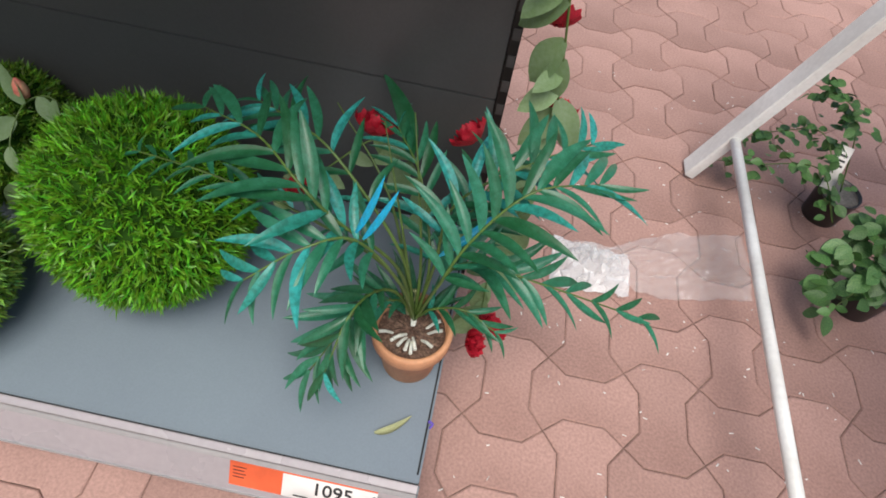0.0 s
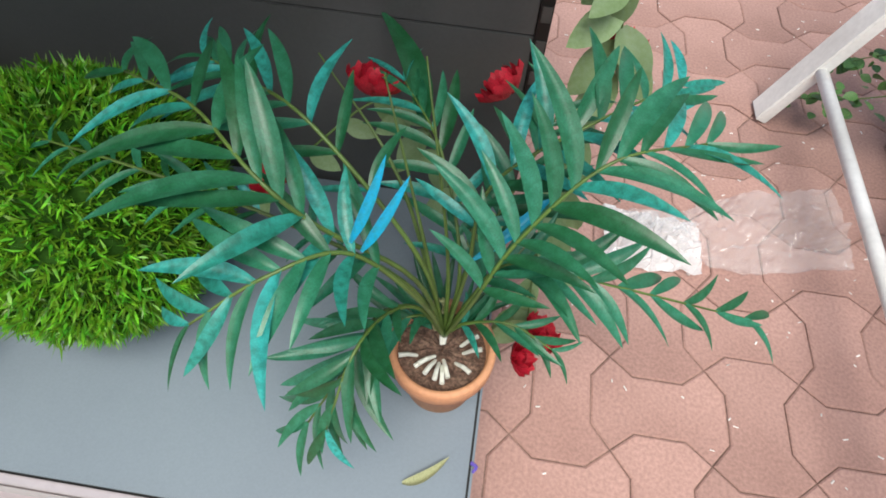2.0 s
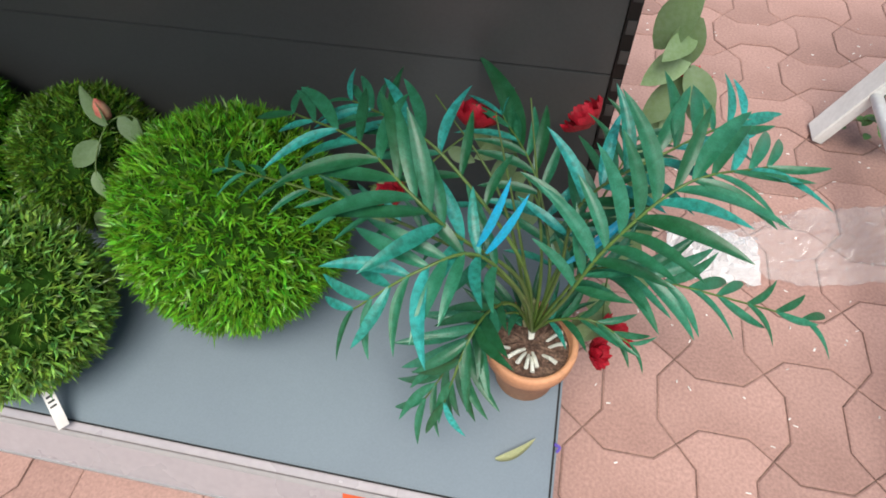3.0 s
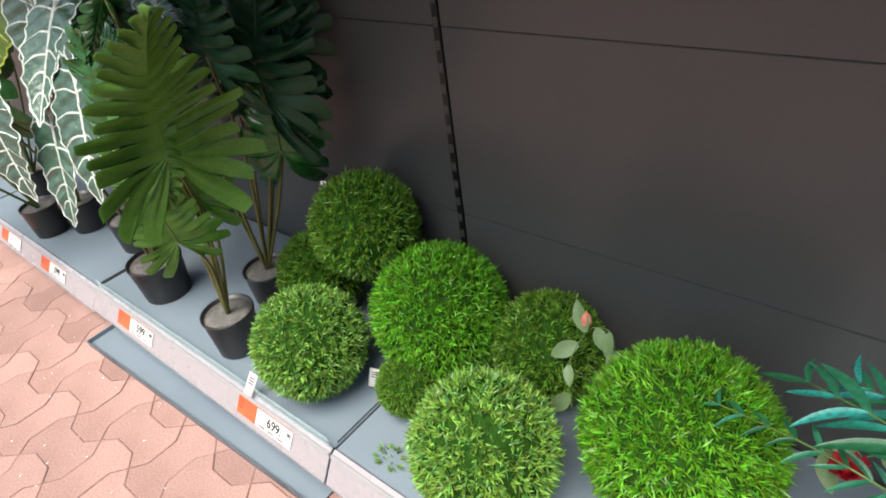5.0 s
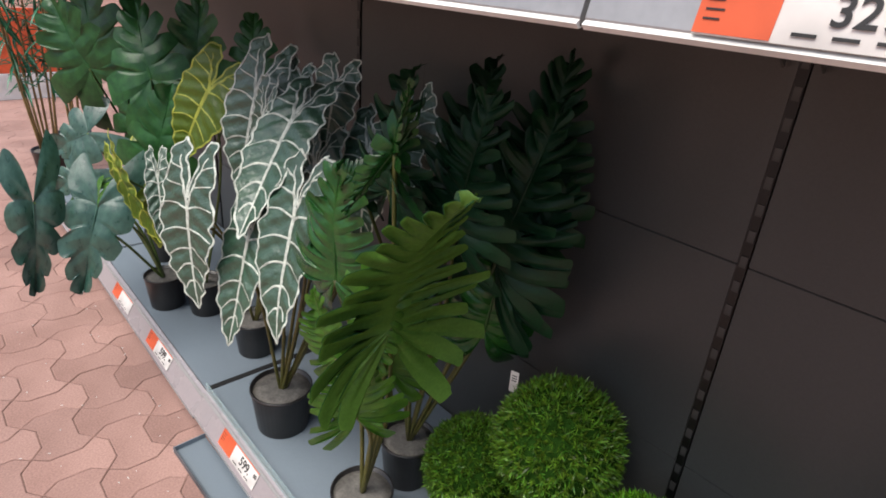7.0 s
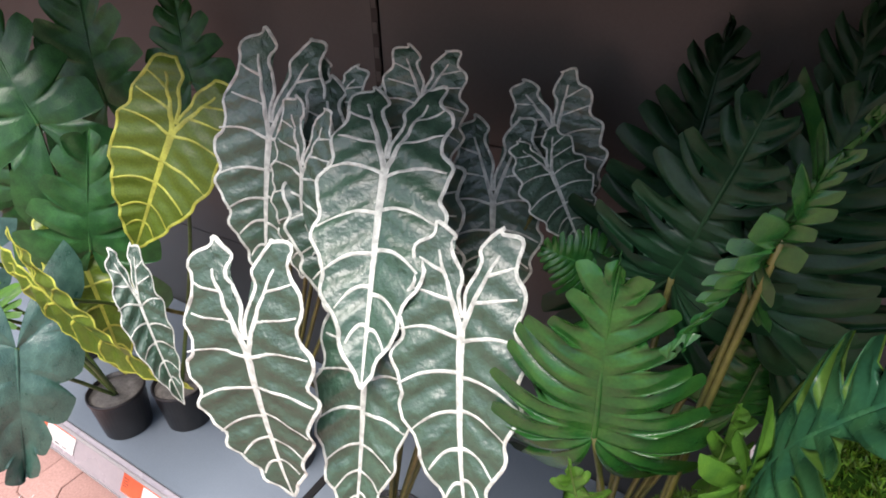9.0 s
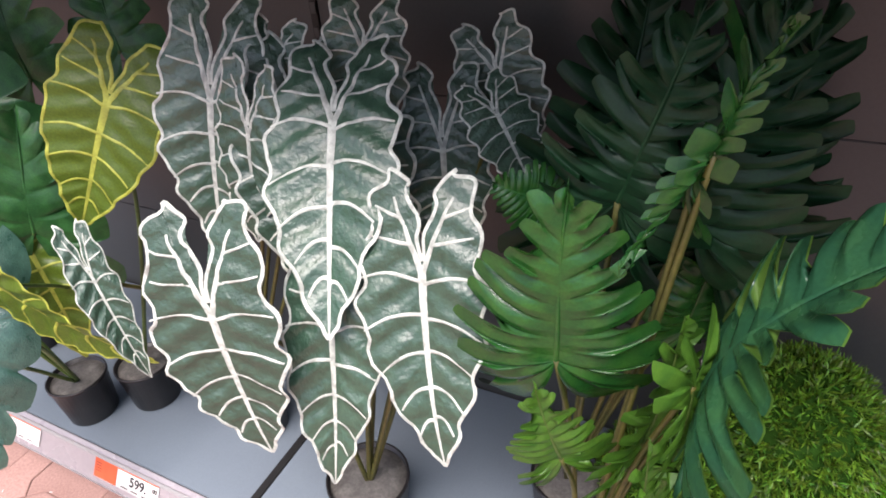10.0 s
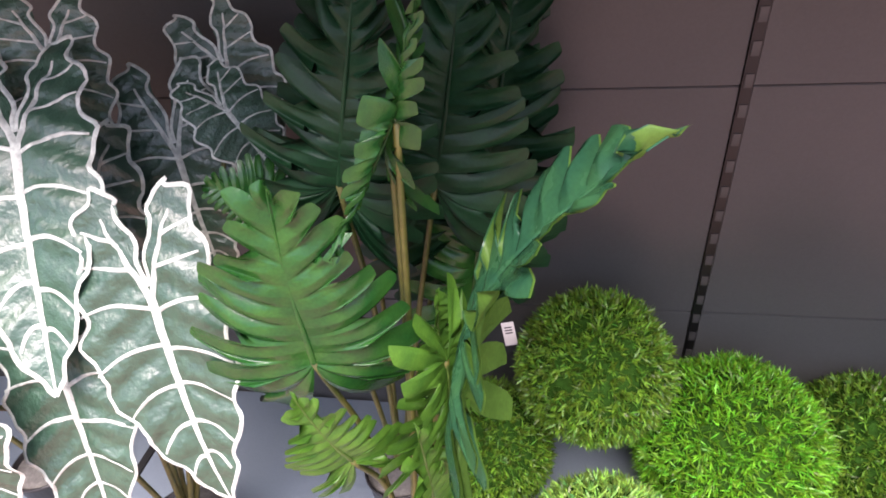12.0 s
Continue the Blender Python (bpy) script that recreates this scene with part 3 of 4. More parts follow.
def rose(at, size, tilt, label, group="red roses"):
    r = empty("rose", at, label, "artificial flower", group)
    r.rotation_euler = [radians(a) for a in tilt]
    for ring, (n, el, s) in enumerate(((3, 65, 0.6), (5, 38, 0.85), (6, 8, 1.0))):
        for k in range(n):
            child("petal", PETAL, r, pose(0, 0, 0, 0, 0, 360 * k / n + ring * 31) @ pose(0, -0.06 * size, 0, -el, 0, 0) @ Matrix.Diagonal((size * s, size * s, size * s, 1)))


for at, size, tilt in (((-0.203, 0.473, 0.49), 0.040, (-30, 10, 0)), ((-0.03, 0.495, 0.50), 0.036, (-20, -50, 0)), ((0.096, 0.574, 0.525), 0.036, (-30, 30, 20)),
                       ((0.06, 0.285, 0.24), 0.034, (-20, 40, 0)), ((0.035, 0.26, 0.225), 0.028, (10, 50, 0)), ((-0.309, 0.36, 0.42), 0.03, (0, -20, 0)),
                       ((0.055, 0.565, 0.70), 0.034, (-50, 10, 0)), ((-0.03, 0.5, 0.90), 0.028, (-60, 10, 0))):
    rose(at, size, tilt, "red artificial rose among garland leaves")


def garland(name, ctrl, leaves, size, seed, label, material_mesh, droop=0.3, thick=0.0022):
    g = empty(name, ctrl[0], label, "garland")
    o = Vector(ctrl[0])
    pts = curve_points([Vector(p) - o for p in ctrl], 40)
    part("stem", tube(pts, thick, thick * 0.7, 5), M_STEM, g, smooth=True)
    rg = random.Random(seed)
    for i in range(leaves):
        p = pts[int((i + 0.5) / leaves * 40)]
        way = Vector((rg.uniform(-1, 1), rg.uniform(-1, 0.1), rg.uniform(-0.7, 0.3) - droop))
        s = size * rg.uniform(0.7, 1.25)
        child("leaf", material_mesh, g, frame_at(p, way, (rg.uniform(-.5, .5), -0.8, 0.7)) @ Matrix.Diagonal((s, s, s, 1)))
    return g


garland("rose_garland", [(-0.02, 0.54, 1.25), (0.03, 0.545, 1.0), (0.055, 0.55, 0.8), (0.085, 0.555, 0.62), (0.10, 0.56, 0.48), (0.07, 0.5, 0.35), (0.05, 0.40, 0.25), (0.05, 0.30, 0.22)], 36, 0.08, 31, "hanging rose garland with pale green leaves", ROSELEAF)
BRIGHT = lance_mesh("bright_leaf", 0.05, 0.2, M_SELLL, 0.2, 9, 0.32)
garland("rose_spray", [(-0.005, 0.50, 0.96), (-0.05, 0.45, 0.905), (-0.085, 0.44, 0.875), (-0.11, 0.44, 0.85)], 6, 0.06, 33, "spray of bright green garland leaves", BRIGHT)
garland("rose_branch", [(-0.05, 0.42, 0.28), (-0.09, 0.45, 0.36), (-0.14, 0.48, 0.44), (-0.20, 0.47, 0.48), (-0.30, 0.40, 0.42), (-0.36, 0.4, 0.4)], 14, 0.06, 35, "rose branch lying behind the palm", ROSELEAF, 0.0)
bud = garland("rose_bud_stem", [(-0.74, 0.42, 0.40), (-0.76, 0.43, 0.455), (-0.80, 0.43, 0.45), (-0.81, 0.39, 0.44), (-0.81, 0.34, 0.40), (-0.78, 0.30, 0.33)], 7, 0.062, 37, "rose bud on a stem lying between foliage balls", ROSELEAF, 0.1, 0.0018)
bl = part("bud", lathe([(0.0005, 0), (0.009, 0.006), (0.0125, 0.018), (0.010, 0.032), (0.003, 0.044), (0.0005, 0.046)], 14), M_BUD, bud, "pink and cream rose bud", True)
bl.location = (-0.075, 0.008, 0.045)


# ---- potted leaf plants ----
def black_pot(parent, r=0.076, h=0.135):
    part("pot", lathe([(0.001, 0), (r * 0.8, 0), (r * 0.83, 0.003), (r * 0.97, h * 0.93), (r, h * 0.94), (r, h), (r * 0.94, h), (r * 0.93, h * 0.9), (0.001, h * 0.9)], 36), M_POT, parent, "black plastic pot", True)
    part("filling", lathe([(0.001, h * 0.93), (r * 0.6, h * 0.925), (r * 0.925, h * 0.91), (r * 0.925, h * 0.9), (0.001, h * 0.9)], 30), M_CEM, parent, "grey cement filling", True)


def outline_arrow(s):
    """Half outline of an arrow-shaped leaf from sinus to tip, s 0..1, on a unit leaf."""
    P = [(0.0, 0.06), (0.025, 0.20), (0.07, 0.36), (0.13, 0.46), (0.21, 0.45), (0.275, 0.33), (0.30, 0.15), (0.33, -0.02), (0.335, -0.20), (0.295, -0.39), (0.225, -0.58), (0.14, -0.76), (0.06, -0.91), (0.0, -1.0)]
    u = s * (len(P) - 1)
    k = min(int(u), len(P) - 2)
    q = u - k
    g = lambda i: P[max(0, min(i, len(P) - 1))]
    out = []
    for c in (0, 1):
        a, b, d, e = g(k - 1)[c], g(k)[c], g(k + 1)[c], g(k + 2)[c]
        out.append(0.5 * (2 * b + (d - a) * q + (2 * a - 5 * b + 4 * d - e) * q * q + (3 * b - a - 3 * d + e) * q ** 3))
    return max(out[0], 0.0), out[1]


SIDE_VEINS = [(-0.02, 0.325, 0.0), (-0.19, 0.315, -0.27), (-0.38, 0.245, -0.49), (-0.56, 0.165, -0.68), (-0.72, 0.095, -0.81)]


def arrow_leaf(seed, material, vein_material, wave=0.029, curl=0.12, width=1.0, veins=True, tall=1.0):
    """Blade, veins and pale margin of an arrow-shaped leaf: unit length from stalk to tip along -y."""
    rg = random.Random(seed)
    ph = rg.uniform(0, 6.28)
    skew = rg.uniform(-0.08, 0.08)

    def lift(x, y):
        rib = abs(x)
        puck = 0.011 * math.sin((y + rib * 0.55) * 38 + ph) * min(rib / 0.1, 1) + 0.0045 * math.sin(64 * y + 31 * rib + ph) * math.sin(47 * rib + 9 * y + ph) * min(rib / 0.05, 1)
        return 0.28 * rib - 0.55 * rib * rib + puck - curl * max(-y, 0) ** 2 - 0.25 * max(y, 0) ** 2 + 0.012 * math.sin(9 * x + 5 * y + ph)

    def place(x, y):
        return ((x + skew * y * y) * width, y, lift(x, y))

    N, Rr = 84, 15
    verts, faces, rim = [], [], []
    for sg in (1, -1):
        base = len(verts)
        for i in range(N + 1):
            s = i / N
            x, y = outline_arrow(s)
            y *= tall if y > 0 else 1
            w = wave * math.sin(s * 58 + ph + sg) * min(1, s * 8) * min(1, (1 - s) * 6)
            x, y = max(x + w * 0.9, 0), y + w * 0.5
            oy = min(max(y, -0.92) * 0.75, 0.0) if y < 0 else 0.0
            for k in range(Rr + 1):
                t = k / Rr
                verts.append(place(sg * x * t, oy + (y - oy) * t))
            rim.append((sg, s, sg * x, y))
        for i in range(N):
            for k in range(Rr):
                a = base + i * (Rr + 1) + k
                q = (a, a + 1, a + Rr + 2, a + Rr + 1)
                faces.append(q if sg < 0 else q[::-1])
    blade = mesh_of("blade", verts, faces, material)
    rv, rf = [], []

    def ribbon(path, w0, w1, up=0.007):
        k0 = len(rv)
        for i, (x, y) in enumerate(path):
            a, b = path[max(i - 1, 0)], path[min(i + 1, len(path) - 1)]
            d = Vector((b[0] - a[0], b[1] - a[1]))
            d = d.normalized() if d.length > 1e-9 else Vector((0, -1))
            h = (w0 + (w1 - w0) * i / (len(path) - 1)) / 2
            for sd, ex in ((-1, 0.3), (0, 1.0), (1, 0.3)):
                q = place(x - d.y * h * sd, y + d.x * h * sd)
                rv.append((q[0], q[1], q[2] + up * ex))
        for i in range(len(path) - 1):
            for k in (0, 1):
                a = k0 + i * 3 + k
                rf.append((a, a + 1, a + 4, a + 3))

    if veins:
        ribbon([(0, 0.02 - 1.0 * i / 30) for i in range(31)], 0.046, 0.010)
        for sg in (1, -1):
            ribbon([(sg * (0.155 * q + 0.03 * q * q), 0.01 + 0.40 * tall * q) for q in [i / 16 for i in range(15)]], 0.034, 0.013)
            for y0, x1, y1 in SIDE_VEINS:
                path = []
                j = rg.uniform(-0.02, 0.02)
                for i in range(13):
                    q = i / 12
                    path.append((sg * x1 * q, y0 + j + (y1 - y0) * q + 0.035 * math.sin(q * math.pi)))
                ribbon(path, 0.021, 0.011)
            for q0 in (0.35, 0.65):
                x0, y0 = 0.155 * q0 + 0.03 * q0 * q0, 0.01 + 0.40 * tall * q0
                ribbon([(sg * (x0 + (0.30 - 0.06 * q0 - x0) * q), y0 + (0.02 + 0.05 * q0) * q) for q in [i / 8 for i in range(9)]], 0.019, 0.010)
        for sg in (1, -1):
            path = [(x * 0.985, y) for a, s, x, y in rim if a == sg]
            ribbon(path[1:], 0.019, 0.019)
    return blade, (mesh_of("venation", rv, rf, vein_material) if veins else None)


ARROWS = [arrow_leaf(q, M_ALO, M_VEIN, tall=h) for q, h in ((1, 1.4), (2, 1.05), (3, 1.05), (4, 1.2))]
YARROWS = [arrow_leaf(s, M_YALO, M_YVEIN, 0.014, 0.2) for s in (7, 8)]


def place_arrow(plant, meshes, J, tip, foot, normal=(0.25, -1, 0.35), width=1.0, stalk=M_OLIVE, turn=0.0):
    o = plant.location
    d = Vector(tip) - Vector(J)
    ln = d.length
    m = frame_at(Vector(J) - o, d, normal) @ pose(0, 0, 0, 0, turn, 0) @ Matrix.Diagonal((ln * width, ln, ln, 1))
    f, j = Vector(foot) - o, Vector(J) - o
    mid = f.lerp(j, 0.55) + Vector((0, 0.05, 0.06))
    behind = Vector((0, 0.006, -0.004))
    st = part("stalk", tube(curve_points([f, mid, j + behind], 14), 0.0055, 0.0035, 7), stalk, plant, smooth=True)
    leaf = child("leaf", meshes[0], plant, m)
    if meshes[1]:
        child("venation", meshes[1], leaf, None, "pale raised veins and margin")


def pot_plant(name, at, label, group="potted leaf plants", r=0.076, h=0.135):
    p = empty(name, at, label, "potted plant", group)
    black_pot(p, r, h)
    return p


al1 = pot_plant("potted_alocasia", (-2.225, 0.125, DECK), "artificial alocasia with white-veined dark leaves in a black pot", r=0.09, h=0.14)
al2 = pot_plant("potted_alocasia", (-2.64, 0.235, LOW), "tall artificial alocasia with white-veined leaves in a black pot")
F1, F2 = (-2.225, 0.125, 0.29), (-2.64, 0.235, 0.28)
for i, (pl, J, tip, w, tr) in enumerate((
        (al1, (-2.278, -0.061, 0.901), (-2.235, -0.110, 0.660), 1.2, 0), (al1, (-2.016, 0.079, 0.945), (-1.972, -0.038, 0.682), 0.92, -4),
        (al1, (-2.199, 0.178, 1.100), (-2.124, -0.031, 0.891), 0.98, 0), (al1, (-2.150, 0.030, 0.850), (-2.12, -0.07, 0.588), 0.74, 8),
        (al2, (-2.468, 0.210, 1.100), (-2.478, 0.12, 0.847), 1.0, 10), (al2, (-2.39, 0.28, 1.128), (-2.404, 0.22, 0.946), 1.1, -5),
        (al2, (-2.218, 0.31, 1.164), (-2.219, 0.26, 0.99), 1.15, 10), (al1, (-2.038, 0.436, 1.103), (-1.980, 0.410, 0.935), 1.25, -10),
        (al1, (-2.101, 0.333, 1.009), (-2.070, 0.265, 0.805), 1.1, 10), (al2, (-2.571, -0.04, 0.875), (-2.498, -0.07, 0.691), 0.5, 40),
        (al1, (-2.010, 0.350, 1.075), (-1.935, 0.330, 0.965), 1.3, 30), (al2, (-2.375, 0.185, 1.060), (-2.405, 0.155, 0.850), 1.0, -18),
        (al2, (-2.330, 0.230, 1.040), (-2.310, 0.130, 0.800), 1.1, 12), (al1, (-2.210, 0.240, 0.960), (-2.200, 0.150, 0.700), 1.1, -8))):
    place_arrow(pl, ARROWS[i % 4], J, tip, F1 if pl is al1 else F2, width=w, turn=tr)
ya = pot_plant("potted_alocasia", (-3.0, 0.20, LOW), "artificial alocasia with yellow-green leaves in a black pot")
for i, (J, tip, w, tr) in enumerate(((((-2.66, 0.158, 1.093)), ((-2.74, 0.045, 0.865)), 1.15, 10), (((-2.8, -0.074, 0.827)), ((-2.6, -0.043, 0.611)), 0.8, -25), ((-2.93, 0.05, 0.80), (-2.80, 0.0, 0.58), 0.9, 40))):
    place_arrow(ya, YARROWS[i % 2], J, tip, (-3.0, 0.20, 0.28), width=w, turn=tr, stalk=M_STEM)


# ---- lobed leaves ----
def finger_leaf(seed, material, lobes, width, curl, fold=0.16, droop=0.22, back=160, depth=0.5, rib_material=None, ruffle=0.05):
    """An arrow-shaped leaf cut into rounded fingers, pleated at each one; unit long from its stalk along -y."""
    rg = random.Random(seed)
    ph = rg.uniform(0, 6)

    def rib(q):
        return Vector((0.03 * math.sin(2.2 * q + ph) * q, -q, -curl * q * q))

    verts, faces = [], []
    kk = 8
    for sg in (1, -1):
        base, n, shift = len(verts), lobes * 16, 0.25 * (sg > 0)
        jit = [rg.uniform(0.86, 1.1) for _ in range(lobes + 3)]
        bend = [rg.uniform(-ruffle, ruffle) for _ in range(lobes + 3)]
        for i in range(n + 1):
            f = i / n
            u = f * lobes + shift
            cell = int(u)
            q = abs((u % 1.0) * 2 - 1)
            cut = 1 - 0.10 * q * q - depth * (max(q - 0.5, 0) / 0.5) ** 1.4
            env = width * (1.12 - 0.25 * f) * (1 - max(f - 0.3, 0) / 0.7 * 0.68) * (1 - 0.75 * max(f - 0.85, 0) / 0.15) * jit[cell] * (1 + 0.4 * max(0.0, 0.2 - f) / 0.2)
            root = rib(max(0.0, (f - 0.22) / 0.78))
            g0 = radians(back - (back - 98) * f / 0.25 if f < 0.25 else 98 - 40 * (f - 0.25) / 0.6 if f < 0.85 else 58 - 45 * (f - 0.85) / 0.15)
            for k in range(kk + 1):
                t = k / kk
                g = g0 - 0.28 * t + 0.05 * math.sin(q * 3 + cell) * t
                h = env * cut * t
                pleat = 0.04 * (0.5 - q) * math.sin(math.pi * min(t * 1.15, 1)) * (0.4 + 0.6 * t)
                z = fold * h - droop * h * h / max(width, 0.01) + pleat * 0.8 + bend[cell] * t * t * 1.2 + 0.008 * math.sin(11 * f + 5 * t + ph)
                verts.append((root.x + sg * math.sin(g) * h, root.y - math.cos(g) * h, root.z + z))
        for i in range(n):
            for k in range(kk):
                q = base + i * (kk + 1) + k
                fc = (q, q + 1, q + kk + 2, q + kk + 1)
                faces.append(fc if sg > 0 else fc[::-1])
    blade = mesh_of("blade", verts, faces, material)
    rv, rf = [], []
    for a in range(25):
        q = a / 24 * 0.99
        h = 0.014 * (1 - 0.75 * q)
        c = rib(q)
        rv += [(c.x - h, c.y, c.z + 0.002), (c.x, c.y, c.z + 0.012), (c.x + h, c.y, c.z + 0.002)]
    for a in range(24):
        for k in (0, 1):
            q = a * 3 + k
            rf.append((q, q + 1, q + 4, q + 3))
    return blade, mesh_of("midrib", rv, rf, rib_material or M_STEM)


SELL = [finger_leaf(q, M_SELL, 11, 0.54, 0.12, droop=0.45, back=172, depth=0.36, rib_material=M_SELL) for q in (1, 2)]
SELLL = [finger_leaf(q, M_SELLL, 12, 0.42, 0.15, back=168, depth=0.46) for q in (3, 4)]
SELL_SHADE = [finger_leaf(q, M_SELL_SHADE, 14, 0.44, 0.2, back=165, depth=0.48, rib_material=M_SELL_SHADE, ruffle=0.09) for q in (5, 6)]
SELLC = [finger_leaf(9, M_SELLC, 15, 0.42, 0.56, 0.05, 0.3, back=172, depth=0.48, rib_material=M_SELLC, ruffle=0.04)]
UNDER = finger_leaf(9, M_UNDER, 15, 0.42, 0.56, 0.05, 0.3, back=172, depth=0.48, ruffle=0.04)
MONS = [finger_leaf(q, M_MONS, 6, 0.62, 0.2, back=168, depth=0.34, rib_material=M_MONS) for q in (11, 12)]
BLUG = [finger_leaf(q, M_BLUEG, 5, 0.52, 0.3, back=168, depth=0.26, rib_material=M_BLUEG) for q in (13, 14)]


def place_leaf(plant, meshes, J, tip, foot, normal=(0.2, -1, 0.35), width=1.0, turn=0.0, stalk=M_OLIVE, bow=(0, 0.03, 0.03), thick=0.0055):
    o = plant.location
    d = Vector(tip) - Vector(J)
    ln = d.length
    m = frame_at(Vector(J) - o, d, normal) @ pose(0, 0, 0, 0, turn, 0) @ Matrix.Diagonal((ln * width, ln, ln, 1))
    f, j = Vector(foot) - o, Vector(J) - o
    part("stalk", tube(curve_points([f, f.lerp(j, 0.55) + Vector(bow), j], 12), thick, thick * 0.7, 7), stalk, plant, smooth=True)
    leaf = child("leaf", meshes[0], plant, m)
    child("midrib", meshes[1], leaf)
    return leaf


se1 = pot_plant("potted_philodendron", (-1.766, 0.10, DECK), "artificial cut-leaf philodendron with bright green leaves in a black pot")
FA = (-1.766, 0.10, 0.30)
for k, J, tip, w, tr, nrm in (
        (SELL[0], (-1.820, 0.062, 0.876), (-1.814, 0.050, 1.115), 1.05, -10, (0.1, -1, 0.3)),
        (SELLC[0], (-1.650, 0.076, 0.85), (-1.633, 0.080, 1.18), 1.32, 0, (-1.0, 0.0, 0.05)),
        (SELL[1], (-1.687, 0.1, 1.177), (-1.745, 0.04, 1.045), 0.38, 70, (0.4, -0.8, 0.3)),
        (SELL[1], (-1.698, 0.11, 1.155), (-1.657, 0.09, 1.3), 0.3, 82, (0.3, -1, 0.2)),
        (SELLL[1], (-1.69, 0.03, 0.63), (-1.665, 0.0, 0.83), 1.15, 0, (0.9, -0.45, 0.1)),
        (SELLL[0], (-1.70, 0.12, 0.70), (-1.655, 0.13, 0.92), 1.0, 0, (0.9, -0.5, 0.1)),
        (SELLL[1], (-1.80, 0.05, 0.70), (-1.825, 0.0, 0.86), 1.0, -20, (0.1, -1, 0.3)),
        (SELLL[1], (-1.657, 0.06, 0.896), (-1.649, 0.03, 0.713), 0.75, 60, (0.2, -1, 0.3))):
    leaf = place_leaf(se1, k, J, tip, FA, nrm, w, tr)
    if k is SELLC[0]:
        child("underside", UNDER[0], leaf, pose(0, 0, -0.006), "dull yellow-green underside of the leaf")
se2 = pot_plant("potted_philodendron", (-1.838, 0.298, DECK), "tall artificial cut-leaf philodendron with shade-darkened leaves in a black pot")
FB = (-1.838, 0.298, 0.30)
# rear leaves mostly take the copy with shelf shade in its colour
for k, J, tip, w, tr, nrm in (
        (SELL_SHADE[0], (-1.782, 0.16, 1.064), (-1.728, 0.12, 1.298), 0.95, 0, (0.0, -1, 0.25)),
        (SELL_SHADE[1], (-1.697, 0.27, 1.0), (-1.639, 0.24, 1.28), 0.9, 10, (0.25, -1, 0.2)),
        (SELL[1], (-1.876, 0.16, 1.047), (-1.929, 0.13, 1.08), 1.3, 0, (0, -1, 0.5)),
        (SELL_SHADE[0], (-1.66, 0.36, 0.90), (-1.58, 0.36, 1.25), 0.9, 10, (0.5, -1, 0.1)),
        (SELL_SHADE[1], (-1.66, 0.40, 0.82), (-1.56, 0.42, 1.10), 0.9, 15, (0.5, -1, 0.1)),
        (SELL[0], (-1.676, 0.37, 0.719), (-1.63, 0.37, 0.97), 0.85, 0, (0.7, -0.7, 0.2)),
        (SELL_SHADE[0], (-1.84, 0.38, 0.95), (-1.80, 0.40, 1.30), 0.9, 0, (0.3, -1, 0.2)),
        (SELL_SHADE[1], (-1.68, 0.44, 1.0), (-1.62, 0.46, 1.33), 0.9, -12, (0.3, -1, 0.1))):
    place_leaf(se2, k, J, tip, FB, nrm, w, tr)

mo = pot_plant("potted_monstera", (-3.55, 0.22, LOW), "artificial monstera with large split leaves in a black pot", r=0.075, h=0.14)
FM = (-3.55, 0.22, 0.28)
for k, J, tip, w, tr in ((MONS[0], (-3.3, -0.01, 1.064), (-3.38, -0.106, 1.279), 1.0, 5), (MONS[1], (-3.05, 0.114, 1.066), (-3.15, 0.099, 1.316), 0.8, -10),
                         (MONS[0], (-3.1, 0.294, 1.057), (-3.12, 0.291, 1.335), 0.9, 12), (MONS[1], (-2.9, 0.06, 0.832), (-2.86, 0.087, 1.074), 0.9, 0),
                         (MONS[0], (-3.25, 0.212, 0.991), (-3.22, 0.327, 1.206), 1.0, 0), (MONS[1], (-2.95, 0.425, 1.091), (-2.98, 0.436, 1.283), 0.9, 5),
                         (MONS[0], (-3.2, 0.105, 0.878), (-3.2, 0.109, 1.062), 0.9, 0), (MONS[1], (-4.1, 0.2, 1.0), (-4.2, 0.15, 1.36), 0.9, 8)):
    place_leaf(mo, k, J, tip, FM, (0.8, -0.8, 0.3), w, tr, M_STEM)
ph = pot_plant("potted_philodendron", (-3.13, 0.09, LOW), "artificial philodendron with drooping blue-green leaves in a black pot")
FP = (-3.13, 0.09, 0.28)
for k, J, tip, w, tr in ((BLUG[0], (-2.88, -0.141, 0.72), (-2.82, -0.262, 0.469), 0.7, 0), (BLUG[1], (-3.3, -0.053, 0.843), (-3.4, -0.182, 0.772), 1.1, 0),
                         (BLUG[0], (-2.92, -0.299, 0.749), (-2.86, -0.345, 0.462), 0.5, 30), (BLUG[1], (-3.3, -0.089, 0.705), (-3.36, -0.202, 0.631), 1.1, 0)):
    place_leaf(ph, k, J, tip, FP, (0.85, -0.5, 0.5), w, tr, M_STEM)
for J, tip, w in (((-3.22, -0.1, 0.64), (-3.38, -0.15, 0.58), 1.1), ((-3.15, -0.08, 0.66), (-3.12, -0.16, 0.56), 1.2)):
    place_leaf(ph, SELLL[0], J, tip, FP, (0.2, -0.6, 1), w, 0, M_STEM)


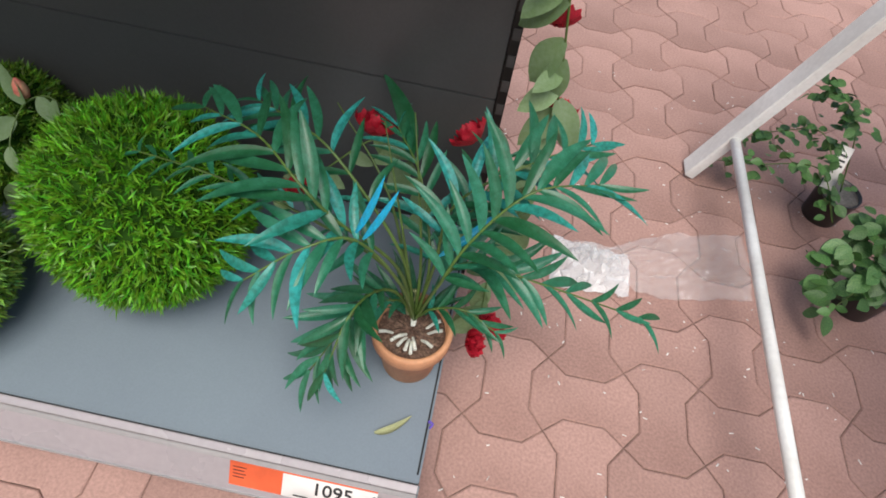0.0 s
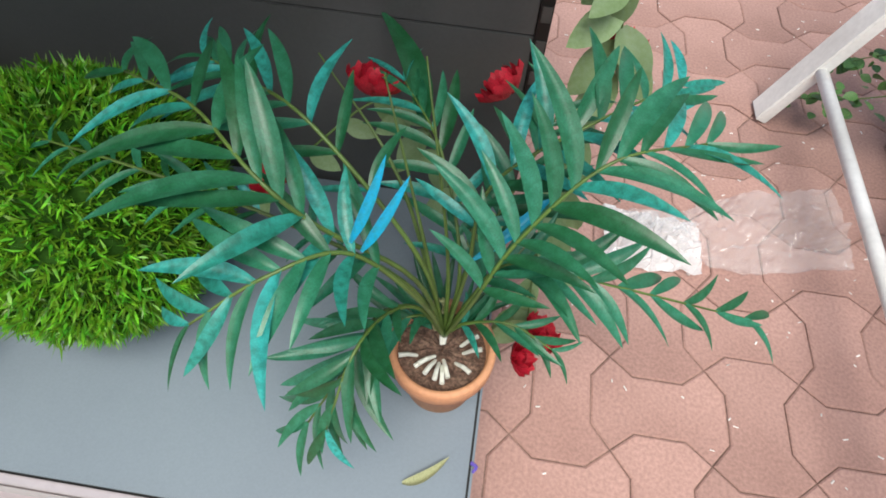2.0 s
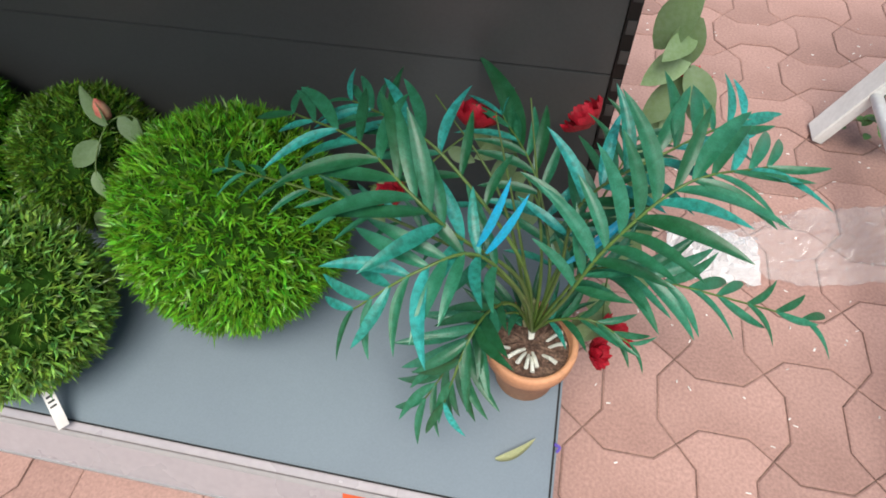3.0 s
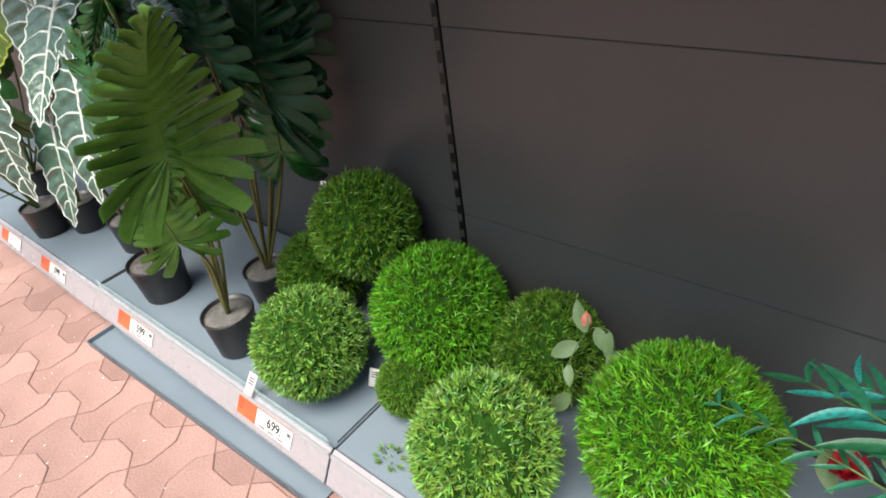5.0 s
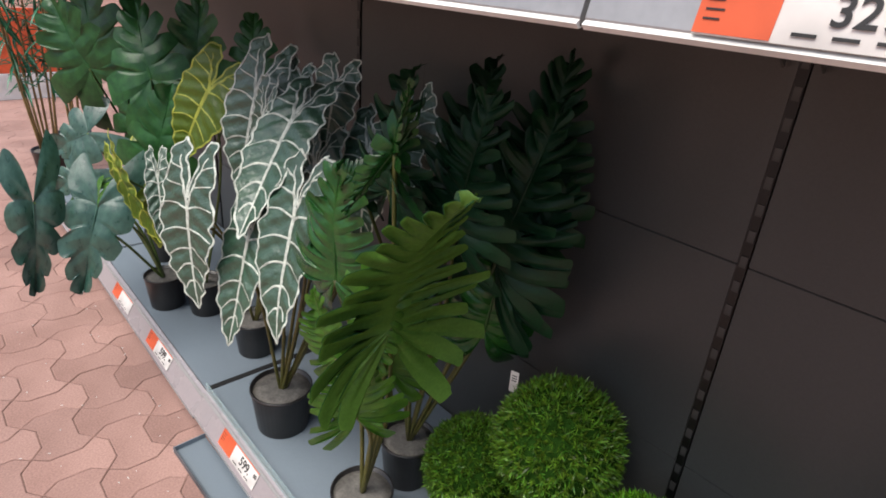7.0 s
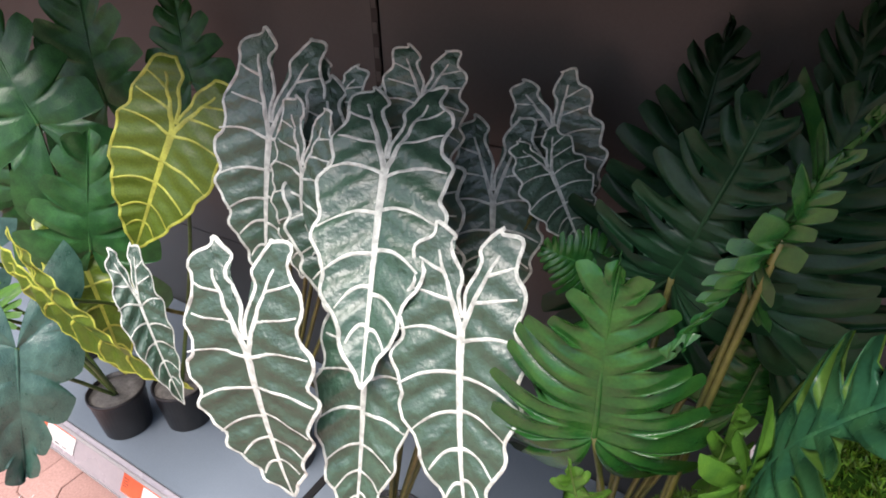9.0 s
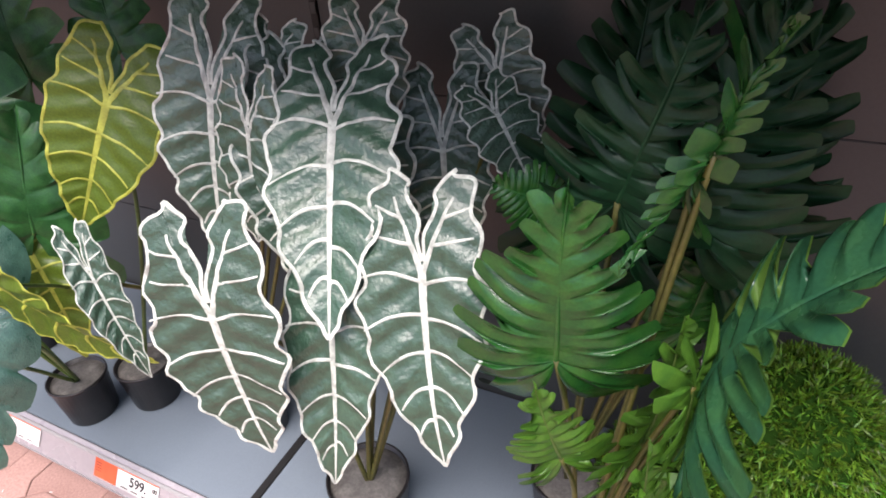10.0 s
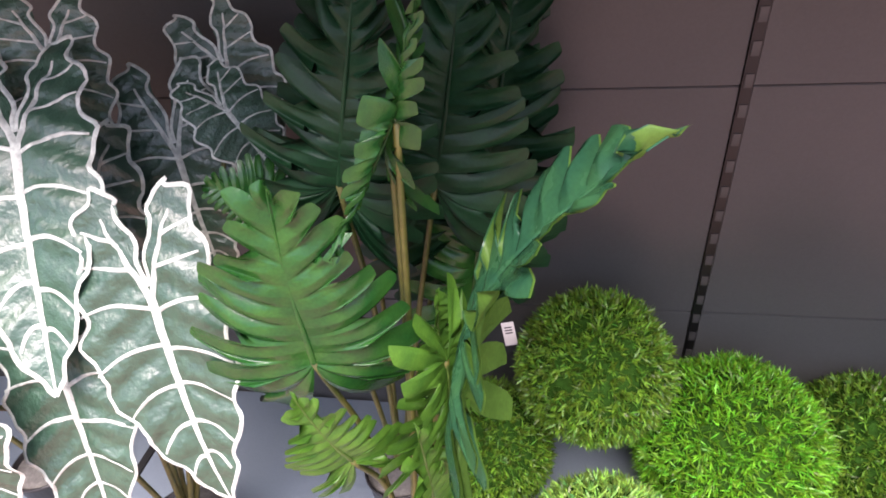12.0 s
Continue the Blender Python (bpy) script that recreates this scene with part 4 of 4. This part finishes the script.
# ---- canes of bamboo past the end of the shelves ----
def bamboo(at, seed, n, height):
    b = empty("potted_bamboo", at, "artificial bamboo with yellow-brown canes in a dark pot", "potted plant", "bamboo plants")
    black_pot(b, 0.11, 0.2)
    rg = random.Random(seed)
    for i in range(n):
        x, y = rg.uniform(-0.06, 0.06), rg.uniform(-0.06, 0.06)
        top = Vector((x * 3, y * 3, height * rg.uniform(0.8, 1)))
        c = part("cane", tube(curve_points([(x, y, 0.19), top * 0.5 + Vector((x, y, 0)) * 0.5, top], 8), 0.008, 0.005, 6), M_CANE, b, smooth=True)
        for k in range(26):
            q = rg.uniform(0.35, 1.0)
            p = Vector((x, y, 0.19)).lerp(top, q)
            s = rg.uniform(0.12, 0.2)
            child("leaf", LANCE["g"][k % 4], c, frame_at(p, (rg.uniform(-1, 1), rg.uniform(-1, 1), rg.uniform(-0.6, 0.3)), (0, -0.2, 1)) @ Matrix.Diagonal((s * 0.8, s, s, 1)))


bamboo((-5.5, 0.12, 0.0), 1, 9, 1.6)
bamboo((-5.9, 0.35, 0.0), 2, 8, 1.7)
sign = tagged(part("orange_board", box(-8.2, -8.15, 0.0, 1.0, 0.25, 0.85, 0.01), M_ORANGE, None), "orange board standing far down the aisle", "board")
part("foot", box(-8.22, -8.13, 0.05, 0.95, 0.0, 0.25, 0.005), M_WHITE, sign)


# ---- white plant rack with ivy ----
rack = empty("plant_rack", (0.6, 1.1, 0), "white painted plant rack with slanted legs and a round crossbar", "plant rack")


def leg(p, q, w, t):
    p, q = Vector(p), Vector(q)
    bm = box(-w / 2, w / 2, -t / 2, t / 2, 0, (q - p).length, 0.003)
    bmesh.ops.transform(bm, matrix=Matrix.Translation(p) @ (q - p).to_track_quat("Z", "Y").to_matrix().to_4x4(), verts=bm.verts[:])
    ob = part("leg", bm, M_WHITE, rack)
    return ob


leg((0, 0, 0.005), (0.37, 0.0, 1.05), 0.066, 0.03)
leg((0, -1.45, 0.005), (0.37, -1.45, 1.05), 0.05, 0.028)
part("crossbar", tube([Vector((0.058, 0.0, 0.165)), Vector((0.05, -0.7, 0.178)), Vector((0.05, -1.45, 0.18))], 0.0135, 0.0135, 16), M_WHITE, rack, "round white crossbar", True)
part("top_board", box(0.34, 0.85, -1.48, 0.03, 1.05, 1.07, 0.002), M_WHITE, rack)
leg((0.75, 0, 0.005), (0.7, 0.0, 1.05), 0.05, 0.028)
leg((0.75, -1.45, 0.005), (0.7, -1.45, 1.05), 0.05, 0.028)


def ivy(at, ctrl_list, seed, size, label):
    v = empty("potted_ivy", at, label, "potted plant", "ivy plants")
    black_pot(v, 0.06, 0.1)
    rg = random.Random(seed)
    me = lance_mesh("ivy_leaf", 0.02, 0.2, M_IVY, 0.1, 7, 0.42)
    o = Vector(at)
    for ctrl in ctrl_list:
        pts = curve_points([Vector(p) - o for p in ctrl], 24)
        t = part("tendril", tube(pts, 0.002, 0.001, 5), M_STEM, v, smooth=True)
        for i in range(75):
            p = pts[int(rg.uniform(2, 24))] + Vector([rg.uniform(-0.03, 0.03) for _ in range(3)])
            s = size * rg.uniform(0.6, 1.3)
            child("leaf", me, t, frame_at(p, (rg.uniform(-1, 1), rg.uniform(-1, 1), rg.uniform(-0.7, 0.2)), (rg.uniform(-.4, .4), -0.3, 1)) @ Matrix.Diagonal((s, s, s, 1)))


ivy((0.98, 1.03, 0.0), [[(0.98, 1.03, 0.1), (0.9, 1.06, 0.3), (0.84, 1.1, 0.34), (0.8, 1.2, 0.3)], [(0.93, 0.9, 0.1), (0.85, 0.98, 0.2), (0.74, 1.05, 0.12), (0.63, 1.12, 0.04)], [(0.93, 0.9, 0.1), (0.86, 1.06, 0.24), (0.80, 1.16, 0.16), (0.7, 1.2, 0.05)]], 3, 0.03, "trailing green ivy in a black pot under the rack")
ivy((1.0, 0.72, 0.0), [[(1.0, 0.72, 0.1), (0.93, 0.78, 0.24), (0.87, 0.74, 0.2), (0.82, 0.66, 0.12)], [(1.0, 0.72, 0.1), (0.92, 0.66, 0.2), (0.85, 0.60, 0.1)]], 5, 0.045, "trailing variegated ivy in a black pot under the rack")
tag_paper((0.90, 1.0, 0.2), (0.03, 0.12), (40, 0, -20), "white barcode tag on an ivy pot")

# ---- clear plastic bag on the pavers ----
rg = np.random.default_rng(8)
verts, faces = [], []
NX, NY = 44, 22
for i in range(NX + 1):
    for k in range(NY + 1):
        u, v = i / NX, k / NY * 2 - 1
        hw = 0.05 + 0.055 * min(1, abs(u - 0.18) * 3.0)
        x = 0.27 + 0.46 * u
        y = 0.655 + 0.11 * u + v * hw
        crumple = 0.05 * max(0, 1 - abs(u - 0.12) * 5)
        z = 0.012 + 0.018 * noise.noise((u * 9, v * 4, 0)) + (0.016 + crumple) * (1 - v * v) * (0.6 + 1.3 * noise.noise((u * 16, v * 7, 3))) + 0.02 * abs(noise.noise((u * 30, v * 11, 1)))
        verts.append((x, y, max(z, 0.004)))
for i in range(NX):
    for k in range(NY):
        a = i * (NY + 1) + k
        faces.append((a, a + 1, a + NY + 2, a + NY + 1))
bag = empty("plastic_bag", (0.5, 0.7, 0.004), "crumpled clear plastic bag lying on the pavers", "plastic bag")
body = child("bag_body", mesh_of("bag_body", verts, faces, M_FILM, smooth=False), bag)
body.matrix_parent_inverse = Matrix.Translation((-0.5, -0.7, -0.004))
cv, cf = [], []
for i in range(27):
    for k in range(19):
        u, v = i / 26, k / 18 * 2 - 1
        n1, n2 = noise.noise((u * 7, v * 4, 9)), noise.noise((u * 15, v * 9, 4))
        cv.append((0.215 + 0.20 * u + 0.012 * n2, 0.655 + v * (0.08 - 0.02 * u) + 0.012 * n1, 0.012 + (1 - v * v) * 0.05 * (0.55 + n1) * math.sin(math.pi * (0.15 + 0.75 * u)) + 0.014 * abs(n2)))
for i in range(26):
    for k in range(18):
        a = i * 19 + k
        cf.append((a, a + 1, a + 20, a + 19))
neck = child("crumpled_neck", mesh_of("crumpled_neck", cv, cf, M_NECK, smooth=False), bag, None, "bright crumpled end of the film")
neck.matrix_parent_inverse = Matrix.Translation((-0.5, -0.7, -0.004))


# ---- paved floor: interlocking bone pavers ----
PITCH, AMP, RUN, GAP = 0.1735, 0.034, 0.042, 0.0012
floor = empty("floor", (0, 0, 0), "reddish interlocking concrete pavers with sandy joints", "floor", kind="structure")
part("joint_bed", box(-9, 6, -5, 7, -0.055, -0.004), M_JOINT, floor)


def paver_mesh(bulge):
    """One paver, centred; bulge +1: its x sides swell and its y sides are notched; -1: the other way round."""
    h = PITCH / 2
    a, r = AMP * bulge, RUN - h
    ring = [(-h, -h), (r, -h + a), (-r, -h + a), (h, -h), (h + a, r), (h + a, -r), (h, h), (-r, h - a), (r, h - a), (-h, h), (-h - a, -r), (-h - a, r)]
    cx = [Vector(p) for p in ring]
    n = len(cx)
    inner = []
    for off in (GAP, GAP + 0.003):
        row = []
        for i in range(n):
            d0, d1 = (cx[i] - cx[i - 1]).normalized(), (cx[(i + 1) % n] - cx[i]).normalized()
            n0, n1 = Vector((-d0.y, d0.x)), Vector((-d1.y, d1.x))
            b = n0 + n1
            row.append(cx[i] + b * (off / max(1 + n0.dot(n1), 0.3)))
        inner.append(row)
    verts = [(p.x, p.y, -0.05) for p in inner[0]] + [(p.x, p.y, -0.002) for p in inner[0]] + [(p.x, p.y, 0.0) for p in inner[1]]
    faces = [(i, (i + 1) % n, n + (i + 1) % n, n + i) for i in range(n)] + [(n + i, n + (i + 1) % n, 2 * n + (i + 1) % n, 2 * n + i) for i in range(n)] + [tuple(range(2 * n, 3 * n))]
    return verts, faces


PV = {b: paver_mesh(b) for b in (1, -1)}
PM = {b: mesh_of("paver", PV[b][0], PV[b][1], M_PAVER, smooth=False) for b in (1, -1)}
NEAR, restv, restf = [], [], []
rg = random.Random(5)
for i in range(-52, 34):
    for k in range(-28, 40):
        x, y = 0.32 + i * PITCH, 0.304 + k * PITCH
        if 0.05 < y < 0.5 and -5 < x < -0.12:
            continue
        b = 1 if (i + k) % 2 == 0 else -1
        if (-0.1 < x < 1.35 and -0.25 < y < 1.9) or (-3.3 < x < -1.0 and -0.75 < y < 0.05):
            NEAR.append((x, y, b))
        else:
            n0 = len(restv)
            dz = rg.uniform(-0.0012, 0.0012)
            restv += [(p[0] + x, p[1] + y, p[2] + dz) for p in PV[b][0]]
            restf += [tuple(q + n0 for q in fc) for fc in PV[b][1]]
for x, y, b in NEAR[:300]:
    child("paver", PM[b], floor, pose(x, y, rg.uniform(-0.0012, 0.0012), rg.uniform(-0.25, 0.25), rg.uniform(-0.25, 0.25)))
for x, y, b in NEAR[300:]:
    n0 = len(restv)
    restv += [(p[0] + x, p[1] + y, p[2]) for p in PV[b][0]]
    restf += [tuple(q + n0 for q in fc) for fc in PV[b][1]]
M_PAVER2 = mat("red_paver_far", (0.375, 0.225, 0.19), 0.85, 0, 0.16, 2.5, 160, 0.3, (0.29, 0.168, 0.14), island=0.1)
tagged(child("paver_field", mesh_of("paver_field", restv, restf, M_PAVER2, smooth=False), floor), kind="stuff")

# ---- crumbs on the pavers ----
rg = random.Random(77)
cv, cf = [], []
for i in range(420):
    x, y = (rg.uniform(0.02, 1.3), rg.uniform(-0.2, 1.6)) if i < 260 else (rg.uniform(-3.6, -0.3), rg.uniform(-0.9, -0.05))
    a, ln, w = rg.uniform(0, 6.28), rg.uniform(0.002, 0.006), rg.uniform(0.0008, 0.0018)
    d, e = Vector((math.cos(a), math.sin(a), 0)), Vector((-math.sin(a), math.cos(a), 0))
    p = Vector((x, y, 0.0018))
    k = len(cv)
    cv += [p - d * ln - e * w, p + d * ln - e * w, p + d * ln * 0.8 + e * w, p - d * ln * 0.8 + e * w, p + Vector((0, 0, 0.0018))]
    cf += [(k, k + 1, k + 4), (k + 1, k + 2, k + 4), (k + 2, k + 3, k + 4), (k + 3, k, k + 4)]
tagged(new("crumbs", mesh_of("crumbs", cv, cf, M_LABEL, smooth=False)), "pale crumbs and chaff scattered on the pavers", "debris", kind="stuff")
